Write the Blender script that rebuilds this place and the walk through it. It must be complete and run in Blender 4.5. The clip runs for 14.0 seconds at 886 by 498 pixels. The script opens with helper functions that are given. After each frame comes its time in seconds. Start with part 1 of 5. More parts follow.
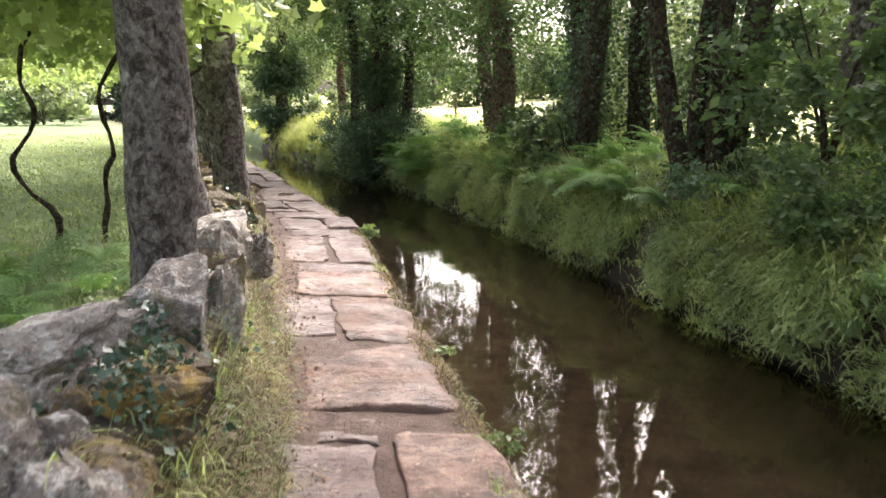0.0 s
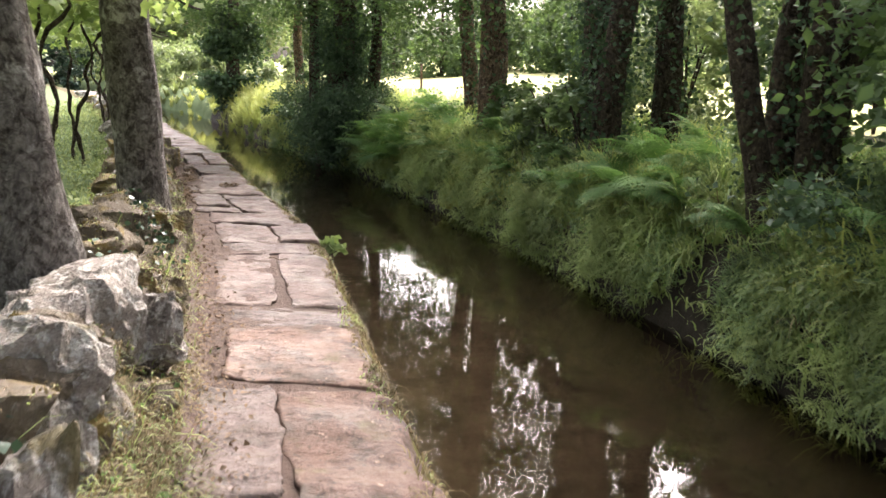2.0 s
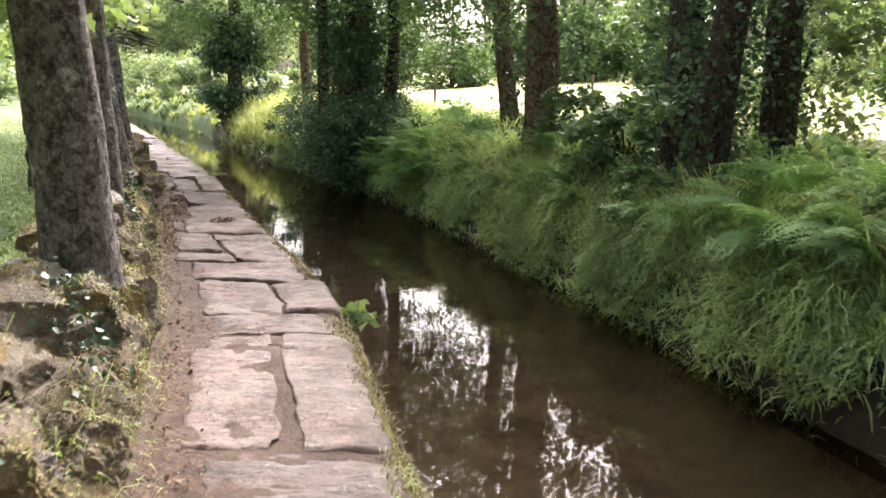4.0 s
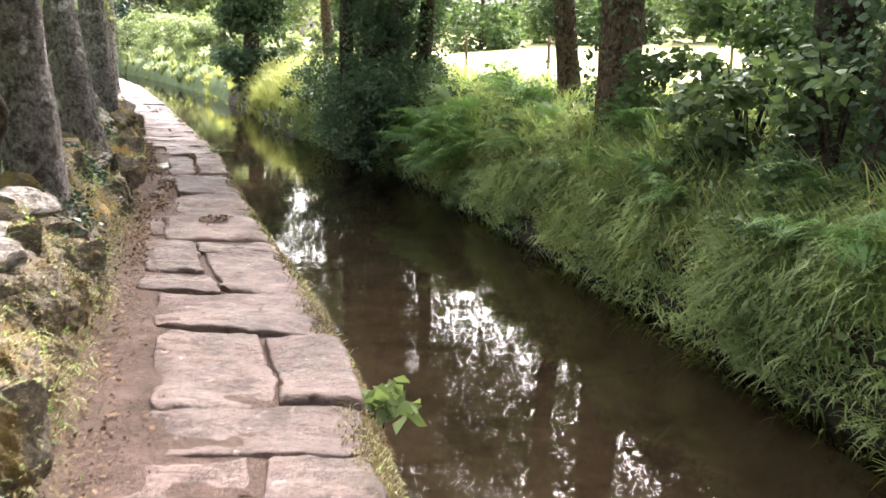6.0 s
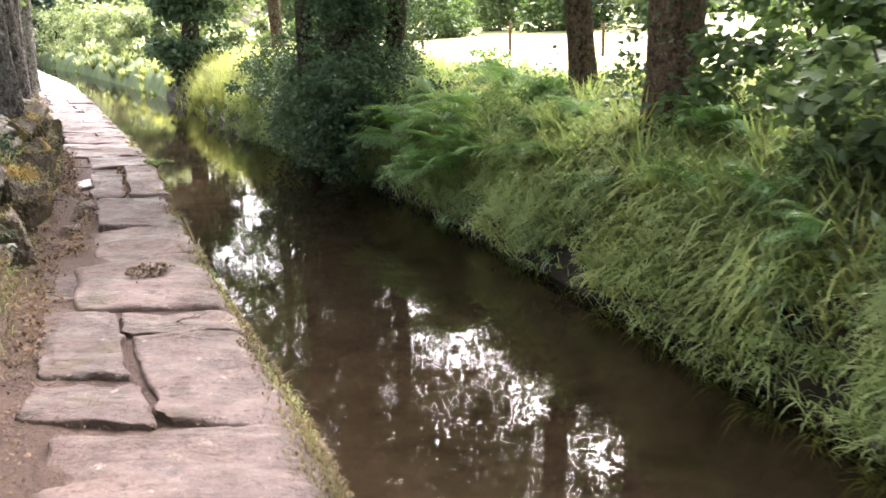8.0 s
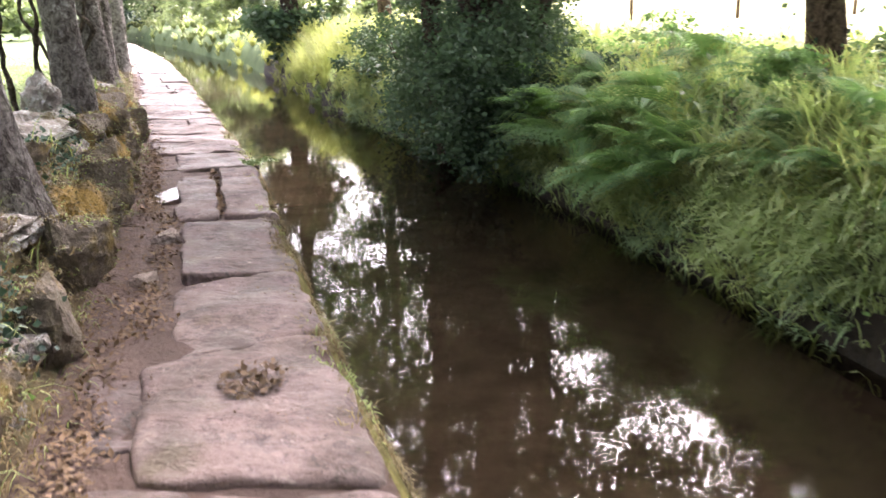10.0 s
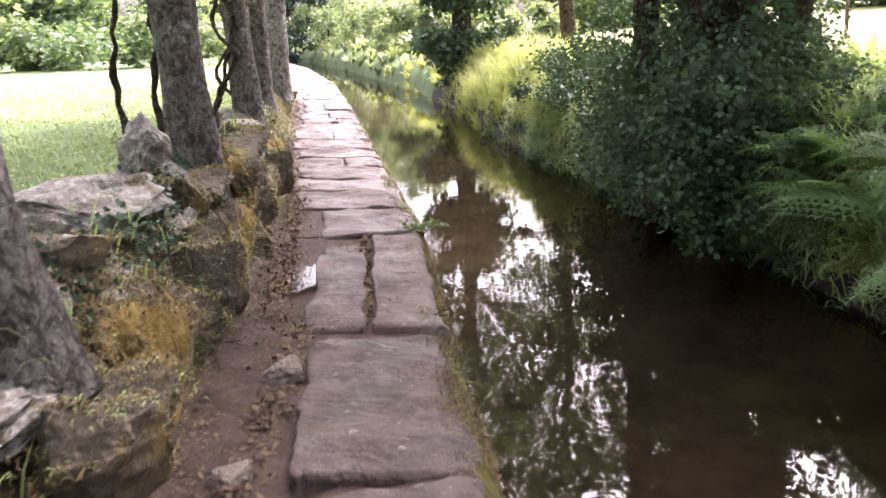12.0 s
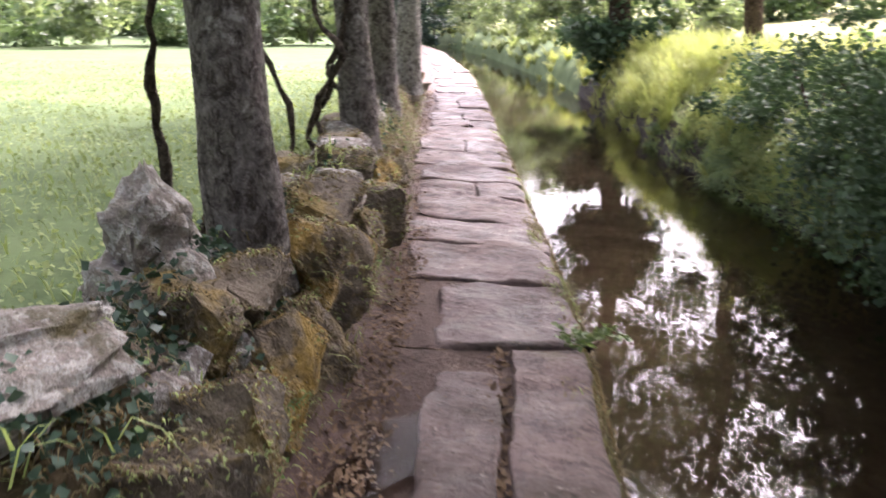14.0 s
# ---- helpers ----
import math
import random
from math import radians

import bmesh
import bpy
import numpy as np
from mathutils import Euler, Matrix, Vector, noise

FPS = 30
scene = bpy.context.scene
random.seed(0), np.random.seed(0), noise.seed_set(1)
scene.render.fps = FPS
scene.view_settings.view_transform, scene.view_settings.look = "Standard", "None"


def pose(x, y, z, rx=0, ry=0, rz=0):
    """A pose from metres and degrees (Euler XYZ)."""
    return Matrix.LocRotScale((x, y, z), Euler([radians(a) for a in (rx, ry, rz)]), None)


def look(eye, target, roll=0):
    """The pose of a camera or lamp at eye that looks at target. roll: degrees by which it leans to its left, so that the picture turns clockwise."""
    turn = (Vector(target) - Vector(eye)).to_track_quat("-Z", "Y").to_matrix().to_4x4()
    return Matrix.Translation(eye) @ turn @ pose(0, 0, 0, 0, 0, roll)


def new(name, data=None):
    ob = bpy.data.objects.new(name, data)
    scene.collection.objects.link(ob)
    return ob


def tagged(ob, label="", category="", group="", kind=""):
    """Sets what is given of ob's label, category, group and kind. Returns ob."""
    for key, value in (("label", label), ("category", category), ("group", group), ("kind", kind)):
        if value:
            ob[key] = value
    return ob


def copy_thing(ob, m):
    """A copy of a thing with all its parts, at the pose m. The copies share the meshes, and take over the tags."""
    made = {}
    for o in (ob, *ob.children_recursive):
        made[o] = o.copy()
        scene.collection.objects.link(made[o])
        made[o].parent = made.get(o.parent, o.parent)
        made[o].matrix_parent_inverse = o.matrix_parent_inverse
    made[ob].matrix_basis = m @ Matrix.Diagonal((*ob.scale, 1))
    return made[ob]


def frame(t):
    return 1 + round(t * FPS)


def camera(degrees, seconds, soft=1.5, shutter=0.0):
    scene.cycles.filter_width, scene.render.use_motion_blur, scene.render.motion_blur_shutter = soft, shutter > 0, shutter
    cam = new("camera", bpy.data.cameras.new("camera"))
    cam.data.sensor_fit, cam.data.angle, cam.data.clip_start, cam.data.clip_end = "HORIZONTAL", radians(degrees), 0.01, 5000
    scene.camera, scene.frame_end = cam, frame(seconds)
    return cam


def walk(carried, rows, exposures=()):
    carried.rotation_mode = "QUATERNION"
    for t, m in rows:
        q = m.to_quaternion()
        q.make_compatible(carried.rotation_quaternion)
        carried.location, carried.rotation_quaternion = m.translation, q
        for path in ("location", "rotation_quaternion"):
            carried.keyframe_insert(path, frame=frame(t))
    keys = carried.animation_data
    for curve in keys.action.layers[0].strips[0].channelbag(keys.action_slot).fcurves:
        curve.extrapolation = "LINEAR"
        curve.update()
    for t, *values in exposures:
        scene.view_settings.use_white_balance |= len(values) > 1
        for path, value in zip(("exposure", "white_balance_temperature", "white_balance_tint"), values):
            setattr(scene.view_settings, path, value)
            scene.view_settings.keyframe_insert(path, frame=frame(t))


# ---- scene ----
cam = camera(54.7, 14.0, soft=1.5, shutter=0.4)
METRES, EYE, TILT, LEAN, TURN = 15.5, 1.5, -9.5, 0.0, 0.0
ROWS = [
    (0.0, 0.0, 0.0, 0.0, -0.0, 0.0, -0.0),
    (0.5, -0.0054, 0.0384, 0.0086, -0.37, 0.15, -0.04),
    (1.0, -0.0085, 0.0793, 0.0165, -0.85, -0.08, -0.44),
    (1.5, -0.0143, 0.1188, 0.0233, -2.34, -1.51, -0.83),
    (2.0, -0.0178, 0.1548, 0.0299, -2.88, -1.92, -0.84),
    (2.5, -0.0229, 0.1889, 0.0354, -2.51, -1.25, -0.05),
    (5.0, -0.0416, 0.3699, 0.0604, -2.02, -1.15, -0.72),
    (5.5, -0.0433, 0.4029, 0.067, 0.13, -2.91, -1.05),
    (6.0, -0.0473, 0.4344, 0.0717, -0.8, -3.58, -0.63),
    (6.5, -0.0521, 0.4652, 0.076, -3.01, -3.93, -0.32),
    (7.0, -0.0585, 0.4953, 0.0808, -5.0, -4.01, 0.36),
    (9.5, -0.1034, 0.6686, 0.1033, -0.79, -5.7, 1.52),
    (10.0, -0.1121, 0.7017, 0.1111, 1.62, -6.25, 1.06),
    (10.5, -0.119, 0.7315, 0.1181, 4.96, -6.11, 0.34),
    (11.0, -0.1284, 0.7617, 0.1232, 8.81, -5.73, 0.04),
    (11.5, -0.1359, 0.7951, 0.1277, 11.63, -5.34, 0.27),
    (12.0, -0.1439, 0.8318, 0.1319, 12.39, -4.83, 0.07),
    (12.5, -0.1549, 0.8647, 0.1395, 11.72, -4.77, -0.51),
    (13.0, -0.1664, 0.8956, 0.1476, 12.09, -4.71, -1.8),
    (13.5, -0.1797, 0.9283, 0.1527, 14.74, -5.67, -1.44),
    (14.0, -0.1907, 0.9634, 0.1597, 21.08, -6.12, -3.09),
]

EXPOSURE = 2.95
walk(cam, [(t, pose(0, 0, EYE, TILT, LEAN, TURN) @ pose(METRES * x, METRES * y, METRES * z, 90 + pitch, roll, yaw)) for t, x, y, z, yaw, pitch, roll in ROWS],
     [(0.0, EXPOSURE - 0.46, 6500, 17), (3.0, EXPOSURE - 0.46, 6450, 16), (5.0, EXPOSURE - 0.10, 6350, 16), (7.0, EXPOSURE + 0.14, 6350, 18), (10.0, EXPOSURE + 0.24, 6200, 25), (12.5, EXPOSURE - 0.06, 6150, 29), (14.0, EXPOSURE - 0.36, 6100, 28)])

# ---- world and sun ----
SUN_EL, SUN_AZ = radians(46), radians(14)      # azimuth clockwise from +y
world = bpy.data.worlds.new("world")
scene.world = world
world.use_nodes = True
wn = world.node_tree.nodes
sky = wn.new("ShaderNodeTexSky")
sky.sky_type, sky.sun_disc, sky.sun_elevation, sky.sun_rotation = "NISHITA", False, SUN_EL, SUN_AZ
sky.dust_density, sky.air_density = 10.0, 1.0
wn["Background"].inputs["Strength"].default_value = 0.15
haze = wn.new("ShaderNodeHueSaturation")
haze.inputs["Saturation"].default_value = 0.45
world.node_tree.links.new(sky.outputs[0], haze.inputs["Color"])
world.node_tree.links.new(haze.outputs[0], wn["Background"].inputs["Color"])
lamp = bpy.data.lights.new("sun", "SUN")
lamp.energy, lamp.angle, lamp.color = 1.5, radians(8), (1.0, 0.95, 0.87)
sun = new("sun", lamp)
sun_dir = Vector((math.sin(SUN_AZ) * math.cos(SUN_EL), math.cos(SUN_AZ) * math.cos(SUN_EL), math.sin(SUN_EL)))
sun.matrix_world = look(sun_dir * 60, (0, 0, 0))


# ---- materials ----
def mat(name, rough=0.8, spec=0.3):
    m = bpy.data.materials.new(name)
    m.use_nodes = True
    b = m.node_tree.nodes["Principled BSDF"]
    b.inputs["Roughness"].default_value = rough
    b.inputs["Specular IOR Level"].default_value = spec
    return m, m.node_tree, b


def nd(nt, kind, **kw):
    n = nt.nodes.new(kind)
    for k, v in kw.items():
        n.inputs[k.replace("_", " ")].default_value = v
    return n


def tex(nt, scale, detail=5.0, rough=0.6, where="pos", stretch=None, distort=0.0):
    """A noise in metres, by place in the world or in the object."""
    if where == "pos":
        src = nt.nodes.new("ShaderNodeNewGeometry").outputs["Position"]
    else:
        src = nt.nodes.new("ShaderNodeTexCoord").outputs["Object"]
    if stretch:
        mp = nt.nodes.new("ShaderNodeMapping")
        mp.inputs["Scale"].default_value = stretch
        nt.links.new(src, mp.inputs["Vector"])
        src = mp.outputs[0]
    n = nd(nt, "ShaderNodeTexNoise", Scale=scale, Detail=detail, Roughness=rough, Distortion=distort)
    nt.links.new(src, n.inputs["Vector"])
    return n.outputs["Fac"]


def ramp(nt, fac, stops):
    r = nt.nodes.new("ShaderNodeValToRGB")
    el = r.color_ramp.elements
    while len(el) < len(stops):
        el.new(0.5)
    for e, (p, c) in zip(el, stops):
        e.position, e.color = p, (*c, 1)
    nt.links.new(fac, r.inputs["Fac"])
    return r.outputs["Color"]


def mix(nt, fac, a, b, blend="MIX"):
    n = nt.nodes.new("ShaderNodeMix")
    n.data_type, n.blend_type = "RGBA", blend
    for sock, v in ((n.inputs[0], fac), (n.inputs[6], a), (n.inputs[7], b)):
        if hasattr(v, "links"):
            nt.links.new(v, sock)
        else:
            sock.default_value = v if isinstance(v, float) else (*v, 1)
    return n.outputs[2]


def bump(nt, b, height, strength=0.5, dist=0.02):
    n = nd(nt, "ShaderNodeBump", Strength=strength, Distance=dist)
    nt.links.new(height, n.inputs["Height"])
    nt.links.new(n.outputs[0], b.inputs["Normal"])
    return n


def step(nt, fac, lo, hi):
    n = nt.nodes.new("ShaderNodeMapRange")
    n.inputs["From Min"].default_value, n.inputs["From Max"].default_value = lo, hi
    nt.links.new(fac, n.inputs["Value"])
    return n.outputs[0]


def leaf_mat(name, dark, light, trans=0.35, rough=0.45, spec=0.35):
    m, nt, b = mat(name, rough, spec)
    geo = nt.nodes.new("ShaderNodeNewGeometry")
    col = ramp(nt, geo.outputs["Random Per Island"], [(0.0, dark), (0.7, [(p + q) / 2 for p, q in zip(dark, light)]), (1.0, light)])
    col = mix(nt, step(nt, tex(nt, 1.3, 2), 0.35, 0.7), col, [c * 1.35 for c in light])
    nt.links.new(col, b.inputs["Base Color"])
    t = nt.nodes.new("ShaderNodeBsdfTranslucent")
    tc = mix(nt, 1.0, col, (1.15, 1.2, 0.7), "MULTIPLY")
    nt.links.new(tc, t.inputs["Color"])
    ms = nt.nodes.new("ShaderNodeMixShader")
    ms.inputs[0].default_value = trans
    nt.links.new(b.outputs[0], ms.inputs[1])
    nt.links.new(t.outputs[0], ms.inputs[2])
    nt.links.new(ms.outputs[0], nt.nodes["Material Output"].inputs["Surface"])
    return m


LEAF = leaf_mat("alder_leaf", (0.038, 0.066, 0.028), (0.085, 0.13, 0.055), 0.4, 0.55, 0.25)
LEAF_LIGHT = leaf_mat("light_leaf", (0.09, 0.115, 0.06), (0.185, 0.225, 0.125), 0.45)
LEAF_FAR = leaf_mat("far_leaf", (0.055, 0.085, 0.04), (0.125, 0.175, 0.085), 0.4)
IVY = leaf_mat("ivy_leaf", (0.026, 0.052, 0.028), (0.066, 0.105, 0.054), 0.2, 0.6, 0.25)
IVY_DARK = leaf_mat("dark_ivy_leaf", (0.018, 0.040, 0.026), (0.050, 0.085, 0.055), 0.1, 0.45, 0.35)
VINE_LEAF = leaf_mat("grape_leaf", (0.13, 0.18, 0.065), (0.25, 0.31, 0.14), 0.5)
GRASS = leaf_mat("bank_grass", (0.15, 0.20, 0.08), (0.33, 0.39, 0.18), 0.5, 0.6, 0.2)
GRASS_LIGHT = leaf_mat("sunny_grass", (0.115, 0.145, 0.065), (0.235, 0.27, 0.13), 0.35, 0.6, 0.2)
GRASS_DRY = leaf_mat("dry_grass", (0.075, 0.062, 0.030), (0.185, 0.145, 0.075), 0.2, 0.7)
FERN = leaf_mat("fern_leaf", (0.085, 0.15, 0.06), (0.16, 0.26, 0.105), 0.5, 0.6, 0.2)
MOSS_LEAF = leaf_mat("ochre_moss", (0.055, 0.043, 0.021), (0.155, 0.112, 0.05), 0.12, 0.85)
CLOVER = leaf_mat("clover_leaf", (0.07, 0.105, 0.045), (0.14, 0.185, 0.085), 0.35)
LITTER = leaf_mat("dead_leaf", (0.075, 0.048, 0.031), (0.165, 0.108, 0.064), 0.05, 0.85)


def stone_mat(name, a, b_, speck, moss=(0.10, 0.09, 0.02), moss_at=0.62, lichen=(0.5, 0.5, 0.46), lichen_at=0.64, rough=0.85, relief=1.0):
    m, nt, b = mat(name, rough, 0.35)
    big, mid, fine = tex(nt, 1.6, 4), tex(nt, 15, 8, 0.7), tex(nt, 90 if relief < 0.9 else 48, 4, 0.7)
    col = mix(nt, step(nt, big, 0.35, 0.65), a, b_)
    col = mix(nt, step(nt, fine, 0.52, 0.7), col, speck)
    col = mix(nt, step(nt, tex(nt, 5.5, 9, 0.75), 0.50, 0.36), col, [c * 0.6 for c in b_])
    if relief < 0.9:
        col = mix(nt, step(nt, tex(nt, 2.6, 9, 0.7), 0.50, 0.62), col, (0.085, 0.06, 0.047))
        col = mix(nt, step(nt, tex(nt, 40, 4, 0.6), 0.60, 0.70), col, (0.07, 0.05, 0.04))
        vein = ramp(nt, tex(nt, 1.7, 9, 0.7), [(0.487, (1, 1, 1)), (0.5, (0.35, 0.33, 0.32)), (0.513, (1, 1, 1))])
        col = mix(nt, 1.0, col, vein, "MULTIPLY")
    elif lichen_at < 0.6:
        col = mix(nt, step(nt, tex(nt, 7, 9, 0.72, "pos", None, 0.4), 0.57, 0.63), col, [c * 0.42 for c in b_])
        col = mix(nt, step(nt, tex(nt, 20, 8, 0.75), 0.53, 0.60), col, [c * 1.25 for c in lichen])
    rnd = nt.nodes.new("ShaderNodeObjectInfo").outputs["Random"]
    col = mix(nt, rnd, col, mix(nt, 1.0, col, (0.68, 0.67, 0.68), "MULTIPLY"))
    col = mix(nt, step(nt, mid, lichen_at, lichen_at + 0.06), col, lichen)
    col = mix(nt, step(nt, tex(nt, 3.1, 6), moss_at, moss_at + 0.1), col, moss)
    nt.links.new(col, b.inputs["Base Color"])
    add = nt.nodes.new("ShaderNodeMath")
    add.operation = "ADD"
    nt.links.new(tex(nt, 14, 8, 0.7), add.inputs[0])
    nt.links.new(fine, add.inputs[1])
    if relief > 0.9:
        bump(nt, b, add.outputs[0], relief, 0.03)
    else:
        grain = nt.nodes.new("ShaderNodeMath")
        grain.operation = "ADD"
        nt.links.new(tex(nt, 11, 7, 0.62), grain.inputs[0])
        nt.links.new(tex(nt, 1.0, 7, 0.7, "pos", (5, 14, 12), 0.8), grain.inputs[1])
        bump(nt, b, grain.outputs[0], relief, 0.028)
        nt.links.new(ramp(nt, tex(nt, 2.1, 6, 0.7), [(0.38, (rough * 0.62,) * 3), (0.6, (rough * 1.15,) * 3)]), b.inputs["Roughness"])
    return m


SLAB_PINK = stone_mat("pink_sandstone", (0.205, 0.124, 0.094), (0.15, 0.09, 0.069), (0.26, 0.172, 0.137), (0.10, 0.075, 0.038), 0.60, (0.37, 0.26, 0.21), 0.62, 0.72, 0.8)
SLAB_GREY = stone_mat("mauve_stone", (0.182, 0.126, 0.110), (0.132, 0.090, 0.079), (0.24, 0.173, 0.154), (0.085, 0.062, 0.038), 0.60, (0.31, 0.245, 0.22), 0.62, 0.66, 0.8)
GRANITE = stone_mat("lichened_granite", (0.351, 0.304, 0.264), (0.260, 0.221, 0.186), (0.468, 0.415, 0.366), (0.11, 0.09, 0.04), 0.57, (0.46, 0.44, 0.405), 0.53)
MOSSY = stone_mat("mossy_granite", (0.22, 0.175, 0.125), (0.15, 0.12, 0.085), (0.30, 0.25, 0.19), (0.22, 0.155, 0.05), 0.52, (0.34, 0.32, 0.27), 0.62)

OCHRE = stone_mat("ochre_moss_stone", (0.20, 0.155, 0.10), (0.14, 0.11, 0.07), (0.28, 0.22, 0.15), (0.33, 0.215, 0.055), 0.44, (0.34, 0.3, 0.22), 0.66)


def bark_mat(name, a, b_, pale, pale_at=0.66):
    m, nt, b = mat(name, 0.9, 0.15)
    ridges = tex(nt, 1.0, 6, 0.65, "obj", (36, 36, 26), 0.5)
    col = ramp(nt, ridges, [(0.34, [c * 0.45 for c in a]), (0.52, a), (0.70, b_)])
    col = mix(nt, step(nt, tex(nt, 3.2, 5, 0.6, "obj"), pale_at, pale_at + 0.05), col, pale)
    col = mix(nt, step(nt, tex(nt, 60, 5, 0.65, "obj"), 0.64, 0.95), col, pale)
    col = mix(nt, step(nt, tex(nt, 1.0, 9, 0.75, "obj", (15, 15, 12), 0.6), 0.52, 0.42), col, mix(nt, 1.0, col, (0.34, 0.31, 0.29), "MULTIPLY"))
    col = mix(nt, step(nt, tex(nt, 75, 3, 0.6, "obj"), 0.58, 0.72), col, mix(nt, 1.0, col, (1.5, 1.5, 1.5), "MULTIPLY"))
    nt.links.new(col, b.inputs["Base Color"])
    both = nt.nodes.new("ShaderNodeMath")
    both.operation = "ADD"
    nt.links.new(ridges, both.inputs[0])
    nt.links.new(tex(nt, 1.0, 9, 0.75, "obj", (15, 15, 12), 0.6), both.inputs[1])
    bump(nt, b, both.outputs[0], 1.0, 0.045)
    return m


BARK = bark_mat("grey_bark", (0.20, 0.178, 0.162), (0.33, 0.302, 0.28), (0.52, 0.50, 0.47), 0.575)
BARK_DARK = bark_mat("dark_bark", (0.075, 0.058, 0.043), (0.145, 0.115, 0.082), (0.16, 0.15, 0.11), 0.7)
BARK_BROWN = bark_mat("brown_bark", (0.14, 0.098, 0.064), (0.24, 0.178, 0.12), (0.24, 0.19, 0.13), 0.7)
BARK_PALE = bark_mat("pale_bark", (0.30, 0.28, 0.25), (0.45, 0.43, 0.39), (0.6, 0.58, 0.54))


def ground_mat(name, stops, scale, bumps=0.6, rough=0.95, extra=None):
    m, nt, b = mat(name, rough, 0.15)
    col = ramp(nt, tex(nt, scale, 8, 0.65), stops)
    if extra:
        col = mix(nt, step(nt, tex(nt, scale * 0.22, 4), 0.45, 0.62), col, extra)
    nt.links.new(col, b.inputs["Base Color"])
    bump(nt, b, tex(nt, scale * 5, 6, 0.7), bumps, 0.03)
    return m


DIRT = ground_mat("trodden_earth", [(0.3, (0.050, 0.033, 0.026)), (0.55, (0.115, 0.077, 0.062)), (0.75, (0.18, 0.126, 0.102))], 7, 1.0, 0.7, (0.088, 0.059, 0.048))
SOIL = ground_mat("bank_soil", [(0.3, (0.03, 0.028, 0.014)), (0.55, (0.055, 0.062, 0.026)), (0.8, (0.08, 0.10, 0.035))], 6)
BED = ground_mat("stream_bed", [(0.3, (0.066, 0.057, 0.046)), (0.55, (0.125, 0.108, 0.088)), (0.8, (0.17, 0.147, 0.12))], 2.2, 0.4)
# Dark brown for the bank's face: the undercut's shadow put into the colour.
UNDERCUT_SHADE = ground_mat("undercut_shade_earth", [(0.3, (0.012, 0.010, 0.007)), (0.55, (0.028, 0.022, 0.015)), (0.8, (0.05, 0.042, 0.026))], 8, 1.0, 0.8)
EDGE = ground_mat("mossy_edge", [(0.3, (0.05, 0.045, 0.015)), (0.55, (0.12, 0.11, 0.03)), (0.8, (0.20, 0.15, 0.07))], 9)
MOSS = ground_mat("wall_moss", [(0.3, (0.04, 0.033, 0.018)), (0.5, (0.10, 0.075, 0.038)), (0.64, (0.075, 0.085, 0.034)), (0.8, (0.19, 0.135, 0.055))], 6, 1.0, 0.95, (0.085, 0.064, 0.036))
MEADOW = ground_mat("meadow", [(0.3, (0.06, 0.09, 0.036)), (0.55, (0.095, 0.133, 0.055)), (0.8, (0.138, 0.175, 0.078))], 2.5, 0.8, 0.95, (0.112, 0.152, 0.064))
HAY = ground_mat("dry_meadow", [(0.3, (0.26, 0.25, 0.10)), (0.55, (0.38, 0.35, 0.17)), (0.8, (0.45, 0.42, 0.22))], 1.2, 0.8, 0.95, (0.32, 0.34, 0.13))

WATER = bpy.data.materials.new("stream_water")
WATER.use_nodes = True
nt = WATER.node_tree
nt.nodes.remove(nt.nodes["Principled BSDF"])
gl = nd(nt, "ShaderNodeBsdfGlossy", Roughness=0.006)
tr = nt.nodes.new("ShaderNodeBsdfTransparent")
tr.inputs["Color"].default_value = (0.54, 0.475, 0.40, 1)
fr = nd(nt, "ShaderNodeFresnel", IOR=1.33)
bm_ = nd(nt, "ShaderNodeBump", Strength=0.05, Distance=0.02)
nt.links.new(tex(nt, 5.0, 3, 0.5), bm_.inputs["Height"])
nt.links.new(bm_.outputs[0], gl.inputs["Normal"])
nt.links.new(bm_.outputs[0], fr.inputs["Normal"])
ms_ = nt.nodes.new("ShaderNodeMixShader")
nt.links.new(fr.outputs[0], ms_.inputs[0])
nt.links.new(tr.outputs[0], ms_.inputs[1])
nt.links.new(gl.outputs[0], ms_.inputs[2])
nt.links.new(ms_.outputs[0], nt.nodes["Material Output"].inputs["Surface"])


PUDDLE = WATER.copy()
PUDDLE.name = "puddle_water"
for n in PUDDLE.node_tree.nodes:
    if n.bl_idname == "ShaderNodeBump":
        n.inputs["Strength"].default_value = 0.14
    elif n.bl_idname == "ShaderNodeTexNoise":
        n.inputs["Scale"].default_value = 38.0

# ---- mesh helpers ----
rng = np.random.default_rng(7)


def mesh_np(name, verts, faces, *mats, smooth=False):
    """A mesh from arrays; all faces have the same number of corners."""
    me = bpy.data.meshes.new(name)
    verts, faces = np.asarray(verts, np.float32), np.asarray(faces, np.int32)
    me.vertices.add(len(verts))
    me.vertices.foreach_set("co", verts.ravel())
    me.loops.add(faces.size)
    me.loops.foreach_set("vertex_index", faces.ravel())
    me.polygons.add(len(faces))
    me.polygons.foreach_set("loop_start", np.arange(0, faces.size, faces.shape[1], dtype=np.int32))
    if smooth:
        me.polygons.foreach_set("use_smooth", np.ones(len(faces), bool))
    me.update(calc_edges=True)
    for m in mats:
        me.materials.append(m)
    return me


def child(name, me, parent, label=""):
    ob = new(name, me)
    ob.parent = parent
    return tagged(ob, label)


def thing(name, label, category, at=(0, 0, 0), me=None, group="", kind=""):
    ob = new(name, me)
    ob.location = at
    return tagged(ob, label, category, group, kind)


def unit(v):
    return v / np.maximum(np.linalg.norm(v, axis=1, keepdims=True), 1e-6)


